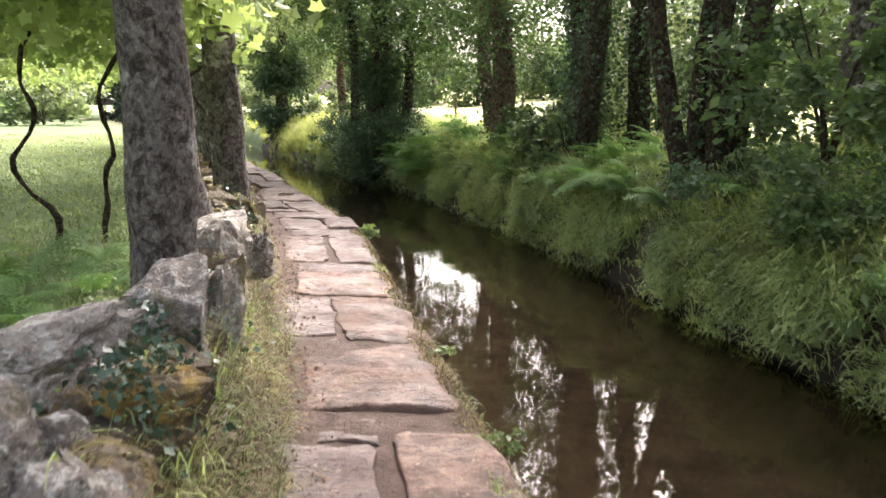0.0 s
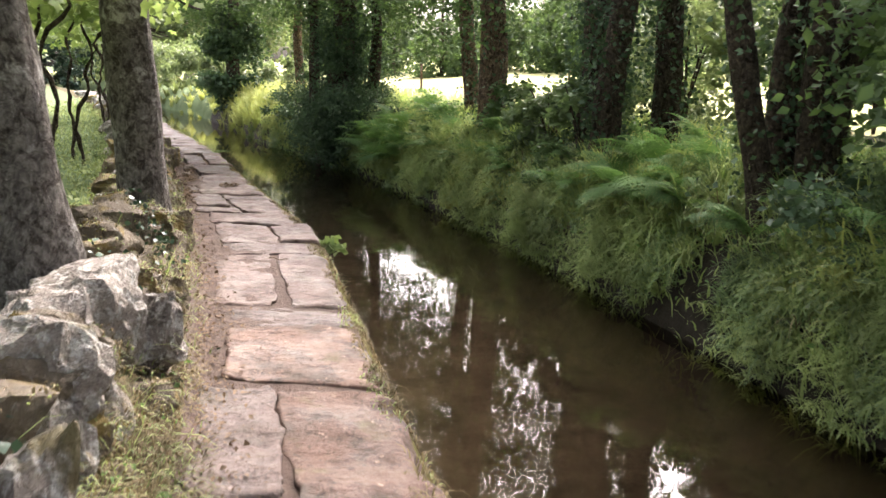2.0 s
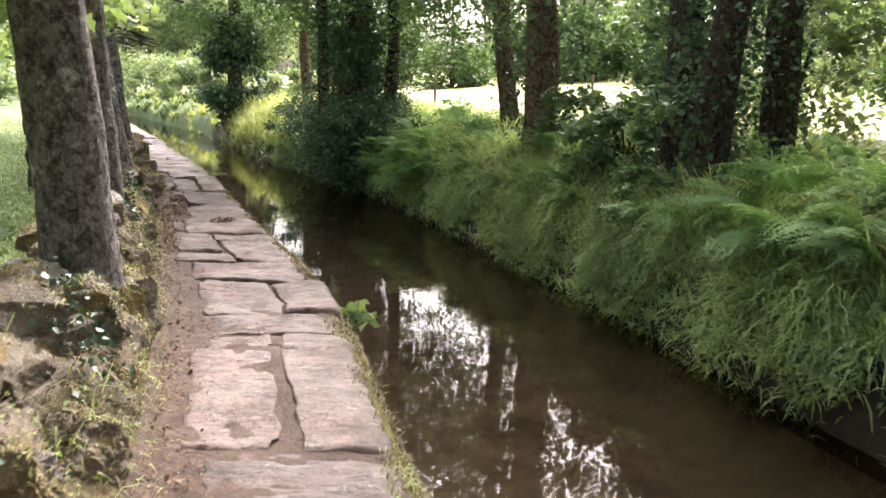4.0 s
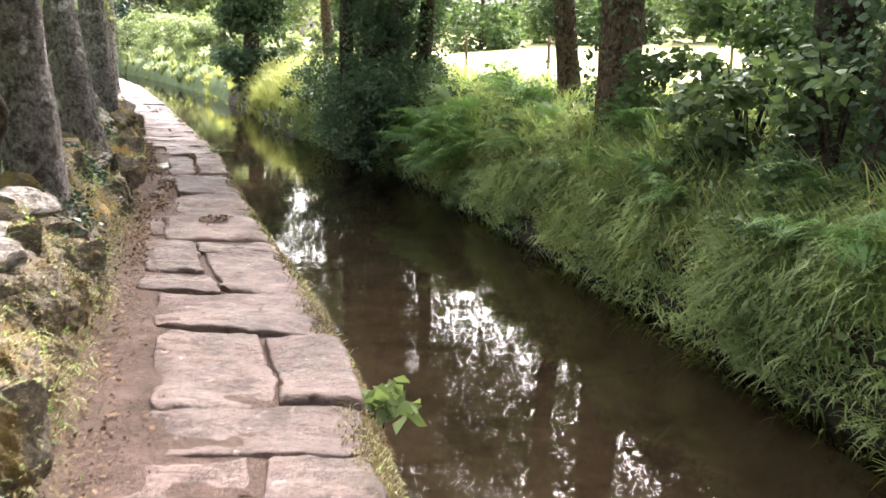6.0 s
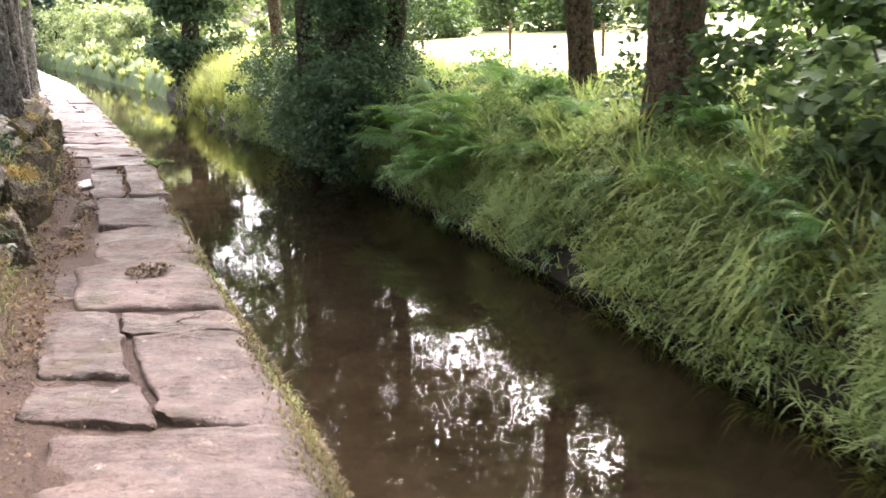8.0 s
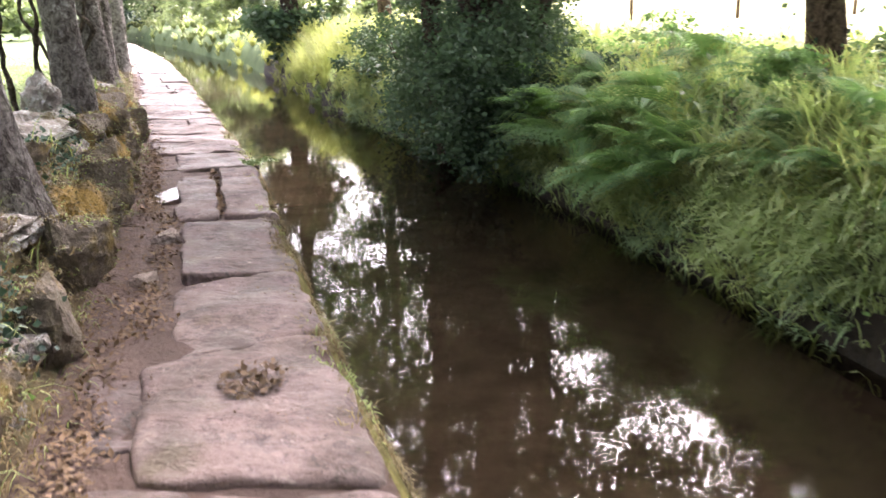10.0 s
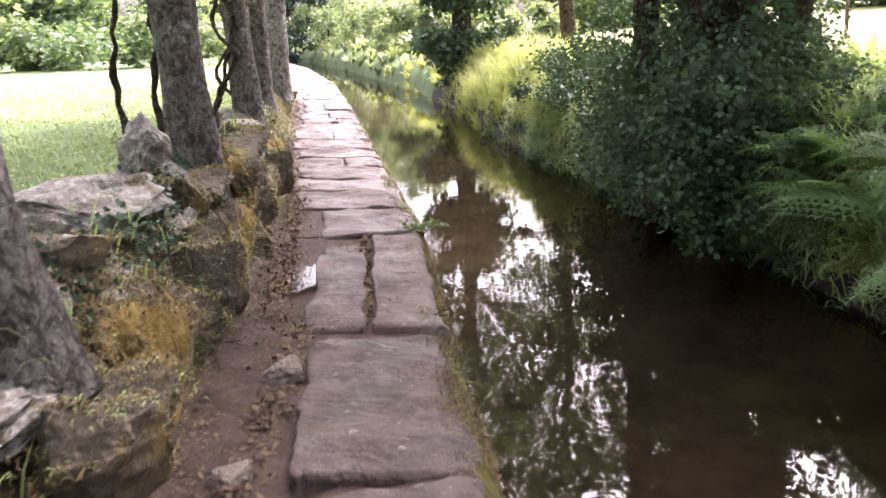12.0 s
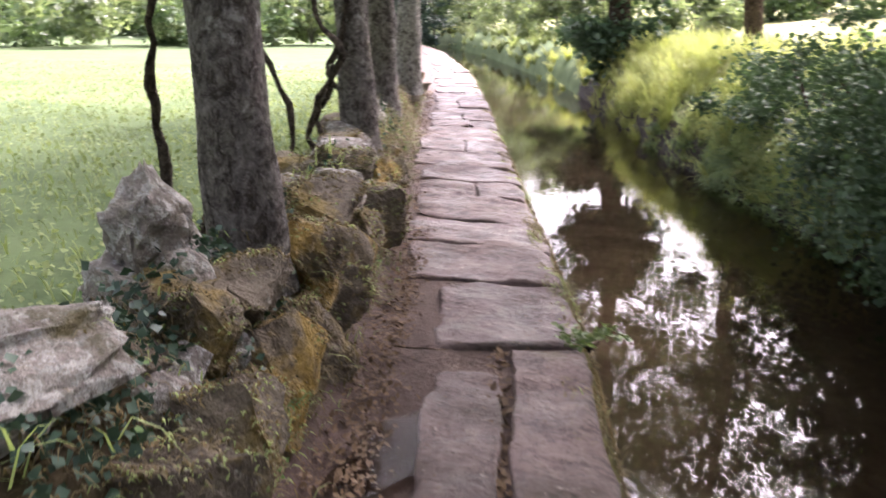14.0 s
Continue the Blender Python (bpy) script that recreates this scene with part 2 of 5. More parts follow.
def leaf_mesh(name, pts, size, material, droop=0.35, width=0.6, up=0.6):
    """One folded blade of four points at each place."""
    n = len(pts)
    axis = rng.normal(size=(n, 3))
    axis[:, 2] = axis[:, 2] * 0.5 - droop
    axis = unit(axis)
    nor = rng.normal(size=(n, 3))
    nor[:, 2] += up
    side = unit(np.cross(axis, nor))
    nor = np.cross(side, axis)
    ln = (size * rng.uniform(0.6, 1.35, n))[:, None]
    mid = pts + axis * ln * 0.45 + nor * ln * 0.10
    v = np.stack([pts, mid + side * ln * width / 2, pts + axis * ln, mid - side * ln * width / 2], 1)
    base = np.arange(n)[:, None] * 4
    tris = np.stack([base + (0, 1, 2), base + (0, 2, 3)], 1).reshape(-1, 3)
    return mesh_np(name, v.reshape(-1, 3), tris, material)


def lobed_mesh(name, pts, size, material):
    """Five-lobed leaves, cupped, one at each place."""
    n = len(pts)
    a = np.linspace(0, 2 * np.pi, 10, endpoint=False)
    r = np.array([0.62, 0.34, 0.52, 0.32, 0.44, 0.16, 0.44, 0.32, 0.52, 0.34])
    ring = np.c_[0.25 + r * np.cos(a), r * np.sin(a), -0.25 * r * r]
    form = np.concatenate([[(0.18, 0, 0.02)], ring])
    axis = rng.normal(size=(n, 3))
    axis[:, 2] = axis[:, 2] * 0.5 - 0.4
    axis = unit(axis)
    nor = rng.normal(size=(n, 3)) + (0, 0, 0.5)
    side = unit(np.cross(axis, nor))
    nor = np.cross(side, axis)
    ln = (size * rng.uniform(0.6, 1.3, n))[:, None, None]
    v = pts[:, None] + ln * (form[None, :, 0:1] * axis[:, None] + form[None, :, 1:2] * side[:, None] + form[None, :, 2:3] * nor[:, None])
    b = np.arange(n)[:, None] * 11
    tris = np.stack([b + (0, k, k % 10 + 1) for k in range(1, 11)], 1).reshape(-1, 3)
    return mesh_np(name, v.reshape(-1, 3), tris, material)


def clumps(n, centre, radii, count, spread, hollow=0.35):
    """Leaf places: uneven clumps inside an ellipsoid."""
    c = unit(rng.normal(size=(count, 3))) * (hollow + (1 - hollow) * rng.uniform(0, 1, (count, 1)) ** 0.6)
    c = np.asarray(centre) + c * np.asarray(radii)
    w = rng.uniform(0.3, 1.0, count)
    pick = rng.choice(count, n, p=w / w.sum())
    r = spread * rng.uniform(0.6, 1.3, count)[pick][:, None]
    return c[pick] + rng.normal(size=(n, 3)) * r * (0.55, 0.55, 0.38)


def blades(name, roots, length, lean, material, width=0.008, droop=0.8, wild=0.55):
    """Grass: curved, tapering blades. lean: where the tips fall, per blade."""
    n = len(roots)
    ln = (length * rng.uniform(0.4, 1.35, n))[:, None]
    d = unit(np.c_[lean[:, :2] + rng.normal(size=(n, 2)) * wild, np.zeros(n)])
    side = np.c_[-d[:, 1], d[:, 0], np.zeros(n)]
    bend = (droop * rng.uniform(0.5, 1.3, n))[:, None]
    rows = []
    for k, w in ((0.0, 1.0), (0.4, 0.85), (0.75, 0.55)):
        p = roots + d * ln * (k * 0.25 + bend * 0.5 * k * k) + np.array((0, 0, 1.0)) * ln * (k - bend * 0.70 * k * k)
        h = side * width * w * rng.uniform(0.8, 1.3, (n, 1))
        rows += [p - h, p + h]
    rows.append(roots + d * ln * (0.25 + bend * 0.5) + np.array((0, 0, 1.0)) * ln * (1 - bend * 0.78))
    v = np.stack(rows, 1).reshape(-1, 3)
    b = np.arange(n)[:, None] * 7
    tris = np.stack([b + t for t in ((0, 1, 3), (0, 3, 2), (2, 3, 5), (2, 5, 4), (4, 5, 6))], 1).reshape(-1, 3)
    return mesh_np(name, v, tris, material)


def tube(name, path, radii, material, sides=12, rough=0.0, seed=0.0, flare=0.0):
    """A round limb along a path, with uneven bark."""
    path = [Vector(p) for p in path]
    verts, faces = [], []
    for i, p in enumerate(path):
        t = (path[min(i + 1, len(path) - 1)] - path[max(i - 1, 0)]).normalized()
        x = t.orthogonal().normalized() if abs(t.z) < 0.7 else Vector((1, 0, 0)).cross(t).normalized()
        y = t.cross(x)
        for k in range(sides):
            a = 2 * math.pi * k / sides
            dirv = x * math.cos(a) + y * math.sin(a)
            r = radii[i]
            q = p + dirv * r
            if rough:
                n1 = noise.noise(Vector((q.x * 3.1, q.y * 3.1, q.z * 1.3 + seed)))
                n2 = noise.noise(Vector((q.x * 11, q.y * 11, q.z * 4 + seed)))
                r *= 1 + rough * (n1 * 1.2 + n2 * 0.5)
            if flare:
                r *= 1 + flare * math.exp(-max(p.z - path[0].z, 0) * 5) * (1 + 0.5 * math.sin(a * 4 + seed))
            verts.append(p + dirv * r)
    m = len(path)
    for i in range(m - 1):
        for k in range(sides):
            k2 = (k + 1) % sides
            faces.append((i * sides + k, i * sides + k2, (i + 1) * sides + k2, (i + 1) * sides + k))
    return mesh_np(name, [tuple(v) for v in verts], faces, material, smooth=True)


# ---- the plan: lines along the walk, x as a function of y ----
def line(*pairs):
    ys, xs = zip(*pairs)
    return lambda y: np.interp(y, ys, xs)


right_edge = line((-40, 6.5), (-10, 2.4), (0, 0.8), (3.1, 0.34), (4.7, 0.05), (7.5, -0.47), (10.4, -1.0), (12, -1.46), (14.6, -2.36), (16.8, -3.05),
                  (19.4, -3.86), (23.3, -5.35), (29, -7.5), (38, -11), (56, -19), (77, -30), (140, -75))
left_edge = line((-40, 5.2), (-10, 1.1), (0, -0.3), (3.1, -0.67), (4.3, -0.86), (6, -1.14), (9, -1.83), (11.2, -2.45), (13.5, -3.12), (15.4, -3.70),
                 (18, -4.5), (19.9, -5.15), (23, -6.4), (30.3, -9.2), (38, -12.5), (47, -16.3), (56, -20.6), (77, -31.6), (140, -76.5))
bank_edge = line((-40, 10.6), (-10, 5.7), (0, 3.72), (4.86, 2.73), (7, 2.19), (8.5, 1.88), (10.9, 1.29), (12.4, 0.93), (14.1, 0.43), (16.4, -0.22),
                 (17.9, -0.67), (20.3, -1.54), (22.8, -2.6), (25, -3.57), (28.3, -4.85), (33, -6.4), (38, -8.3), (56, -16.4), (77, -27.2), (140, -72))
WATER_Z = -0.35


def hump(x, y, s=1.0):
    return noise.noise(Vector((x * 0.7 * s, y * 0.7 * s, 3.3))) * 0.6 + noise.noise(Vector((x * 2.3 * s, y * 2.3 * s, 9.1))) * 0.3


FIELD_OFF = (-420, -220, -120, -80, -55, -38, -26, -18, -12, -8, -5.5, -4, -3, -2.2, -1.6, -1.15, -0.9, -0.7, -0.5, -0.38, -0.26, -0.15, -0.07)
BANK_OFF = (0.0, 0.07, 0.16, 0.28, 0.45, 0.7, 1.05, 1.5, 2.1, 2.9, 4, 5.5, 7.5, 10.5, 15, 22, 32, 46, 65, 95, 150, 260, 420)
bank_rise = line((0, -0.45), (0.07, -0.12), (0.16, 0.08), (0.28, 0.24), (0.45, 0.38), (0.7, 0.53), (1.05, 0.64), (1.5, 0.70), (2.1, 0.74), (4, 0.76), (15, 0.82), (24, 1.2), (46, 2.7), (95, 5.6), (420, 16))
field_rise = line((-420, 6.0), (-120, 2.4), (-55, 1.1), (-18, 0.45), (-8, 0.36), (-2, 0.34), (-1.15, 0.36), (-0.9, 0.36), (-0.6, 0.30), (-0.3, 0.17), (-0.15, 0.09), (-0.07, 0.04), (0, 0.02))
mound_rise = line((-1.1, 0.0), (-0.9, 0.06), (-0.7, 0.22), (-0.5, 0.30), (-0.38, 0.29), (-0.26, 0.19), (-0.15, 0.08), (-0.07, 0.02), (0, 0.0))
mound_size = line((0, 0.15), (5, 0.3), (8, 0.5), (11, 0.5), (14, 0.6), (15.5, 0.95), (18.5, 0.95), (21, 0.6), (25, 1.0), (30, 1.0), (50, 0.6))


def ground_z(x, y):
    """The height of the ground sheet."""
    l, r, b = left_edge(y), right_edge(y), bank_edge(y)
    if x < l:
        d = x - l
        return float(field_rise(d)) + float(mound_rise(d) * mound_size(y)) + hump(x, y) * 0.05 + (hump(x, y, 3.1) * 0.14 * float(mound_size(y)) if -1 < d < -0.1 else 0)
    if x <= r:
        return 0.020 + hump(x, y, 2.5) * 0.034
    if x < b:
        return -0.8
    return float(bank_rise(x - b)) + hump(x, y) * min(0.16, 0.2 * (x - b))


def dip(x, y):
    """The hollow that holds the puddle."""
    return -0.07 * math.exp(-((x + 4.12) ** 2 / 0.045 + (y - 17.58) ** 2 / 0.16))


# ---- ground: one sheet ----
ys = np.concatenate([[-420, -200, -100, -50, -25, -12], np.arange(-6, 26, 0.15), np.arange(26, 50, 0.8), np.arange(50, 90, 2.5), [95, 110, 140, 220, 420]])
verts, zone = [], []
for y in ys:
    yy = min(max(y, -40), 140)
    l, r, b = float(left_edge(yy)), float(right_edge(yy)), float(bank_edge(yy))
    row = [(l + o, float(field_rise(o)) + float(mound_rise(o) * mound_size(y)) + hump(l + o, y) * 0.05 + (hump(l + o, y, 3.1) * 0.14 * float(mound_size(y)) if -1 < o < -0.1 else 0)) for o in FIELD_OFF]
    row += [(l + (r - l) * f, 0.012 + hump(l + (r - l) * f, y, 2.5) * 0.03 + 0.02 * (1 - f) + dip(l + (r - l) * f, y)) for f in (0, 0.08, 0.17, 0.27, 0.4, 0.55, 0.75, 0.95)]
    row += [(r - 0.01, -0.05), (r + 0.03, -0.12), (r + 0.04, WATER_Z - 0.05), (r + 0.10, -0.66)]
    row += [(r + (b - r) * f, -0.72 + 0.05 * hump(r + (b - r) * f, y)) for f in (0.2, 0.45, 0.7, 0.9)]
    row += [(b + o, float(bank_rise(o)) + hump(b + o, y) * min(0.16, 0.2 * o)) for o in BANK_OFF]
    verts += [(x, y, z) for x, z in row]
nc, nf = len(row), len(FIELD_OFF)
faces, slots = [], []
for i in range(len(ys) - 1):
    for k in range(nc - 1):
        faces.append((i * nc + k, i * nc + k + 1, (i + 1) * nc + k + 1, (i + 1) * nc + k))
        if k < nf - 7:
            slots.append(0)
        elif k < nf - 1:
            slots.append(6)
        elif k < nf + 7:
            slots.append(1)
        elif k < nf + 10:
            slots.append(2)
        elif k < nf + 16:
            slots.append(3)
        elif k < nf + 16 + 4:
            # lowest bank strips, painted dark as shade under the overhang
            slots.append(7 if ys[i] < 36 else 0)
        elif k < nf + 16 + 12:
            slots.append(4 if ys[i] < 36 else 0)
        else:
            slots.append(5)
me = mesh_np("ground", verts, faces, MEADOW, DIRT, EDGE, BED, SOIL, HAY, MOSS, UNDERCUT_SHADE, smooth=True)
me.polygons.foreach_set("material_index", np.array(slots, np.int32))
ground = tagged(new("ground", me), "earth path, stream bed, grassy bank and meadows in one sheet", "ground", kind="structure")

# ---- water ----
wy = np.concatenate([[-40, -20, -10], np.arange(-5, 45, 0.5), np.arange(45, 141, 4)])
wv = [(float(f(y)) + o, y, WATER_Z) for y in wy for f, o in ((right_edge, 0.02), (bank_edge, 0.12))]
wf = [(2 * i, 2 * i + 1, 2 * i + 3, 2 * i + 2) for i in range(len(wy) - 1)]
tagged(new("water", mesh_np("water", wv, wf, WATER)), "still dark brown stream water mirroring trees and sky", "water", kind="structure")

# ---- trees ----
def tree(label, x, y, r, height, lean=(0.0, 0.0), bark=BARK_DARK, crown=None, leaf=LEAF, ivy=0, group="", limbs=5, z=None, wob=0.05, flare=0.14, thin=1.0, curtain=0):
    """Trunk with limbs and a crown. crown: (leaves, size, low, high, reach, clumps, spread, shift x, shift y)."""
    z = ground_z(x, y) - 0.12 if z is None else z
    t = thing("tree", label, "tree", (x, y, z), group=group)
    seed = x * 3.7 + y * 1.3
    n = 26 if flare > 0.13 else 60
    path, radii = [], []
    for i in range(n):
        k = i / (n - 1)
        h = height * k
        path.append((lean[0] * h + wob * math.sin(seed + h * 1.7), lean[1] * h + wob * math.cos(seed * 1.7 + h * 1.3), h))
        radii.append(r * (1 - (0.55 if flare > 0.13 else 0.3) * k))
    child("trunk", tube("trunk", path, radii, bark, 30, 0.20 if flare < 0.13 else 0.14, seed, flare), t)
    rr = random.Random(int(seed * 100))
    top = Vector(path[-1])
    if crown:
        cn, size, low, high, reach, cc, spread, sx, sy = crown
        cn = int(cn * thin)
        for k in range(limbs):
            i = rr.randint(int(n * 0.45), n - 3)
            a = k * 2.4 + seed
            p = Vector(path[i])
            out = Vector((math.cos(a), math.sin(a), 0.55)) * reach * rr.uniform(0.5, 0.85)
            lp = [p + out * s + Vector((0, 0, 0.35 * reach * s * s)) + Vector((rr.uniform(-.1, .1), rr.uniform(-.1, .1), 0)) * (s > 0) for s in (0, 0.25, 0.5, 0.75, 1)]
            child("limb", tube("limb", lp, [radii[i] * 0.5 * (1 - 0.75 * s) for s in (0, .25, .5, .75, 1)], bark, 8), t)
        pts = clumps(int(cn * 0.72), (lean[0] * height * 0.7 + sx, lean[1] * height * 0.7 + sy, (low + high) / 2 - z), (reach, reach, (high - low) / 2), cc, spread)
        loose = clumps(int(cn * 0.42), (lean[0] * height * 0.7 + sx, lean[1] * height * 0.7 + sy, (low + high) / 2 - z), (reach * 1.05, reach * 1.05, (high - low) / 2), cc * 6, spread * 0.5, 0.1)
        pts = np.concatenate([pts, loose])
        child("crown", leaf_mesh("crown", pts, size, leaf), t)
    if curtain:
        pts = clumps(curtain, (sx * 0.5, sy * 0.5 - 0.5, 3.3 - z), (reach * 0.85, reach * 0.85, 1.35), 260, 0.30, 0.15)
        child("foliage", leaf_mesh("foliage", pts, 0.085, leaf), t, "leafy twigs hanging low over the stream")
    if ivy:
        hh = rng.uniform(0, 1, ivy) ** 0.8 * min(height, 5.0)
        i = np.clip((hh / height * (n - 1)).astype(int), 0, n - 1)
        c, rad = np.array(path)[i], np.array(radii)[i]
        a = rng.uniform(0, 2 * np.pi, ivy)
        rad = rad + np.abs(rng.normal(size=ivy)) * 0.13 * (1 + np.sin(hh * 2.2 + seed) * 0.6) + 0.02
        child("ivy", leaf_mesh("ivy", np.c_[c[:, 0] + rad * np.cos(a), c[:, 1] + rad * np.sin(a), hh], 0.06, IVY, 0.6, 0.8, 0.1), t, "dark green climbing ivy")
    return t


# trees of the grassy bank
bank_group = "trees along the bank"
tree("slender brown tree trunk leaning out of bank grass", 0.98, 17.75, 0.15, 7, (-0.05, 0.02), BARK_BROWN, (14000, 0.10, 2.3, 8.0, 3.6, 420, 0.28, -0.2, 1.0), ivy=250, curtain=3000, group=bank_group)
tree("stout dark tree trunk with ivy on one side", 1.08, 15.25, 0.22, 7.5, (-0.04, 0.0), BARK_BROWN, (6500, 0.10, 2.4, 8.0, 3.0, 280, 0.26, 0.4, 0.6), ivy=1600, curtain=4000, group=bank_group)
tree("ivy-covered dark tree trunk on the bank", 2.0, 12.8, 0.19, 7.5, (0.0, 0.02), BARK_DARK, (4800, 0.10, 2.8, 9, 2.6, 150, 0.28, 0.7, 0), ivy=4600, thin=0.55, group=bank_group)
tree("ivy-covered dark tree trunk on the bank", 1.98, 11.7, 0.17, 7, (0.02, 0.0), BARK_DARK, (3800, 0.10, 2.8, 8.6, 2.6, 130, 0.28, 0.9, 0), ivy=3600, thin=0.55, group=bank_group)
tree("dark tree trunk standing behind its neighbour", 2.75, 12.4, 0.17, 7, (0.03, 0.02), BARK_DARK, (3000, 0.10, 2.8, 8.6, 2.3, 100, 0.28, 1.2, 0), ivy=2400, thin=0.55, group=bank_group)
for dx, dy, lx, ly, rr_ in ((-0.16, 0.0, -0.13, 0.02, 0.11), (0.05, 0.12, 0.05, 0.05, 0.13), (0.22, -0.05, 0.16, -0.02, 0.14), (0.1, -0.15, 0.02, -0.1, 0.09), (0.38, 0.1, 0.1, 0.1, 0.15)):
    tree("dark stem of a many-stemmed alder clump", 2.62 + dx, 8.8 + dy, rr_, 6.5, (lx, ly), BARK_DARK, (2300, 0.10, 3.0, 7.2, 2.2, 50, 0.32, -0.2, 0), ivy=900, thin=0.55, group="stems of the alder clump", limbs=4)
tree("grey tree trunk deep in shaded undergrowth", 4.5, 9.4, 0.2, 7, (0.0, 0.0), BARK, (7000, 0.11, 2.4, 7.2, 2.4, 70, 0.35, 0.6, 0), ivy=200, thin=0.55, group=bank_group)
tree("shaded tree behind the undergrowth", 5.4, 6.3, 0.2, 7, (0.0, 0.0), BARK_DARK, (7000, 0.12, 2.2, 7.2, 2.5, 60, 0.38, 0.6, 0), ivy=400, thin=0.55, group=bank_group)
tree("shaded tree behind the undergrowth", 4.4, 3.4, 0.2, 7, (0.0, 0.0), BARK_DARK, (6000, 0.12, 2.6, 7.2, 2.5, 60, 0.38, 0.9, 0), ivy=400, thin=0.55, group=bank_group)
tree("brown tree trunk on a sunlit bank", -3.5, 30.2, 0.16, 7, (0.0, 0.0), BARK_BROWN, (7500, 0.12, 3.3, 7.5, 2.2, 90, 0.45, 0.2, -0.3), group=bank_group)
big = tree("large tree smothered in dark ivy", -1.5, 20.7, 0.3, 8, (0.0, 0.0), BARK_DARK, (21000, 0.10, 2.4, 8.5, 3.8, 460, 0.29, 0.8, 2.2), ivy=3500, curtain=6500, group=bank_group)
for cx, cy, cz, rx, ry, rz, n in ((0.0, 0.1, 1.5, 0.55, 0.7, 1.6, 14000), (-0.1, -0.9, 0.45, 0.5, 0.7, 0.75, 9000), (-0.55, 0.7, 0.4, 0.55, 0.8, 0.8, 7000), (0.5, 0.5, 0.7, 0.6, 0.8, 0.9, 7000), (-0.75, 1.9, 0.3, 0.6, 0.9, 0.6, 5000)):
    child("ivy", leaf_mesh("ivy", clumps(n, (cx, cy, cz), (rx, ry, rz), 60, 0.22, 0.4), 0.056, IVY, 0.5, 0.8), big, "dense dark green ivy and bramble")
for dx, dy, lx in ((0.55, 0.5, 0.05), (-0.45, 0.35, -0.06)):
    tree("dark stem beside the ivy-covered tree", -1.5 + dx, 20.7 + dy, 0.14, 7, (lx, 0.0), BARK_DARK, (3500, 0.10, 2.6, 7, 1.8, 40, 0.33, 0, 0), ivy=1500, group=bank_group, limbs=3)
far = tree("dark bushy tree overhanging the stream", -6.3, 34.2, 0.25, 8, (0.0, 0.0), BARK_DARK, (15000, 0.14, 2.4, 8.5, 3.0, 80, 0.6, 0.2, 0), group=bank_group)
child("ivy", leaf_mesh("ivy", clumps(8000, (0, 0, 1.6), (1.0, 1.0, 2.2), 50, 0.40, 0.4), 0.15, IVY, 0.5, 0.8), far, "dark green leaves down to the water")

# trees on the wall beside the path
wall_group = "trees along the stone wall"
# Crowns added overhead for shade; the trees' own crowns are out of view.
shade_leaf = lambda n, out=0.9: (n, 0.11, 3.6, 7.0, 2.6, 90, 0.36, out, 0)
top_shade_leaf = lambda n, lo: (n // 3, 0.12, lo + 0.5, lo + 3.2, 1.8, 40, 0.35, -1.0, 0)
tree("gnarled grey tree trunk with white lichen scars", -1.37, 4.12, 0.165, 5, (0.0, 0.0), BARK, shade_leaf(9000), LEAF_LIGHT, group=wall_group, thin=1.25, z=0.55, wob=0.02, flare=0.10)
tree("grey mottled tree trunk leaning over the field", -1.92, 6.35, 0.19, 5, (-0.13, 0.03), BARK, shade_leaf(9000), LEAF_LIGHT, group=wall_group, thin=1.25, z=0.45, wob=0.02, flare=0.10)
tree("dark grey tree trunk rising from the wall", -2.22, 9.05, 0.185, 5, (-0.05, 0.0), BARK, top_shade_leaf(7000, 3.8), LEAF_LIGHT, group=wall_group, thin=1.25, z=0.45, wob=0.02, flare=0.10)
tree("grey tree trunk rising from the wall", -3.2, 12.2, 0.178, 5, (-0.04, 0.0), BARK, top_shade_leaf(7000, 3.8), LEAF_LIGHT, group=wall_group, thin=1.25, z=0.4, wob=0.02, flare=0.10)
tree("grey tree trunk leaning over the field", -3.98, 15.1, 0.195, 5, (-0.19, 0.0), BARK, top_shade_leaf(7000, 3.8), LEAF_LIGHT, group=wall_group, thin=0.7, z=0.35, wob=0.02, flare=0.10)
tree("grey tree trunk rising from the wall", -4.86, 18.0, 0.158, 5, (-0.12, 0.0), BARK, shade_leaf(9000), LEAF_LIGHT, group=wall_group, thin=0.7, z=0.4, wob=0.02, flare=0.10)
tree("grey tree trunk rising from the wall", -6.12, 21.5, 0.155, 5, (-0.10, 0.0), BARK, shade_leaf(9000, 1.8), LEAF_LIGHT, group=wall_group, thin=0.7, z=0.4, wob=0.02, flare=0.10)
tree("grey tree trunk rising from the wall", -7.2, 24.2, 0.17, 5, (-0.02, 0.0), BARK, shade_leaf(10000, 2.3), LEAF_LIGHT, group=wall_group, thin=0.7, z=0.4, wob=0.02, flare=0.10)
tree("pale lichened tree trunk beside the path", -8.2, 27.2, 0.2, 5, (0.0, 0.0), BARK_PALE, shade_leaf(10000, 2.3), LEAF_LIGHT, group=wall_group, thin=0.7, z=0.4, wob=0.02, flare=0.10)


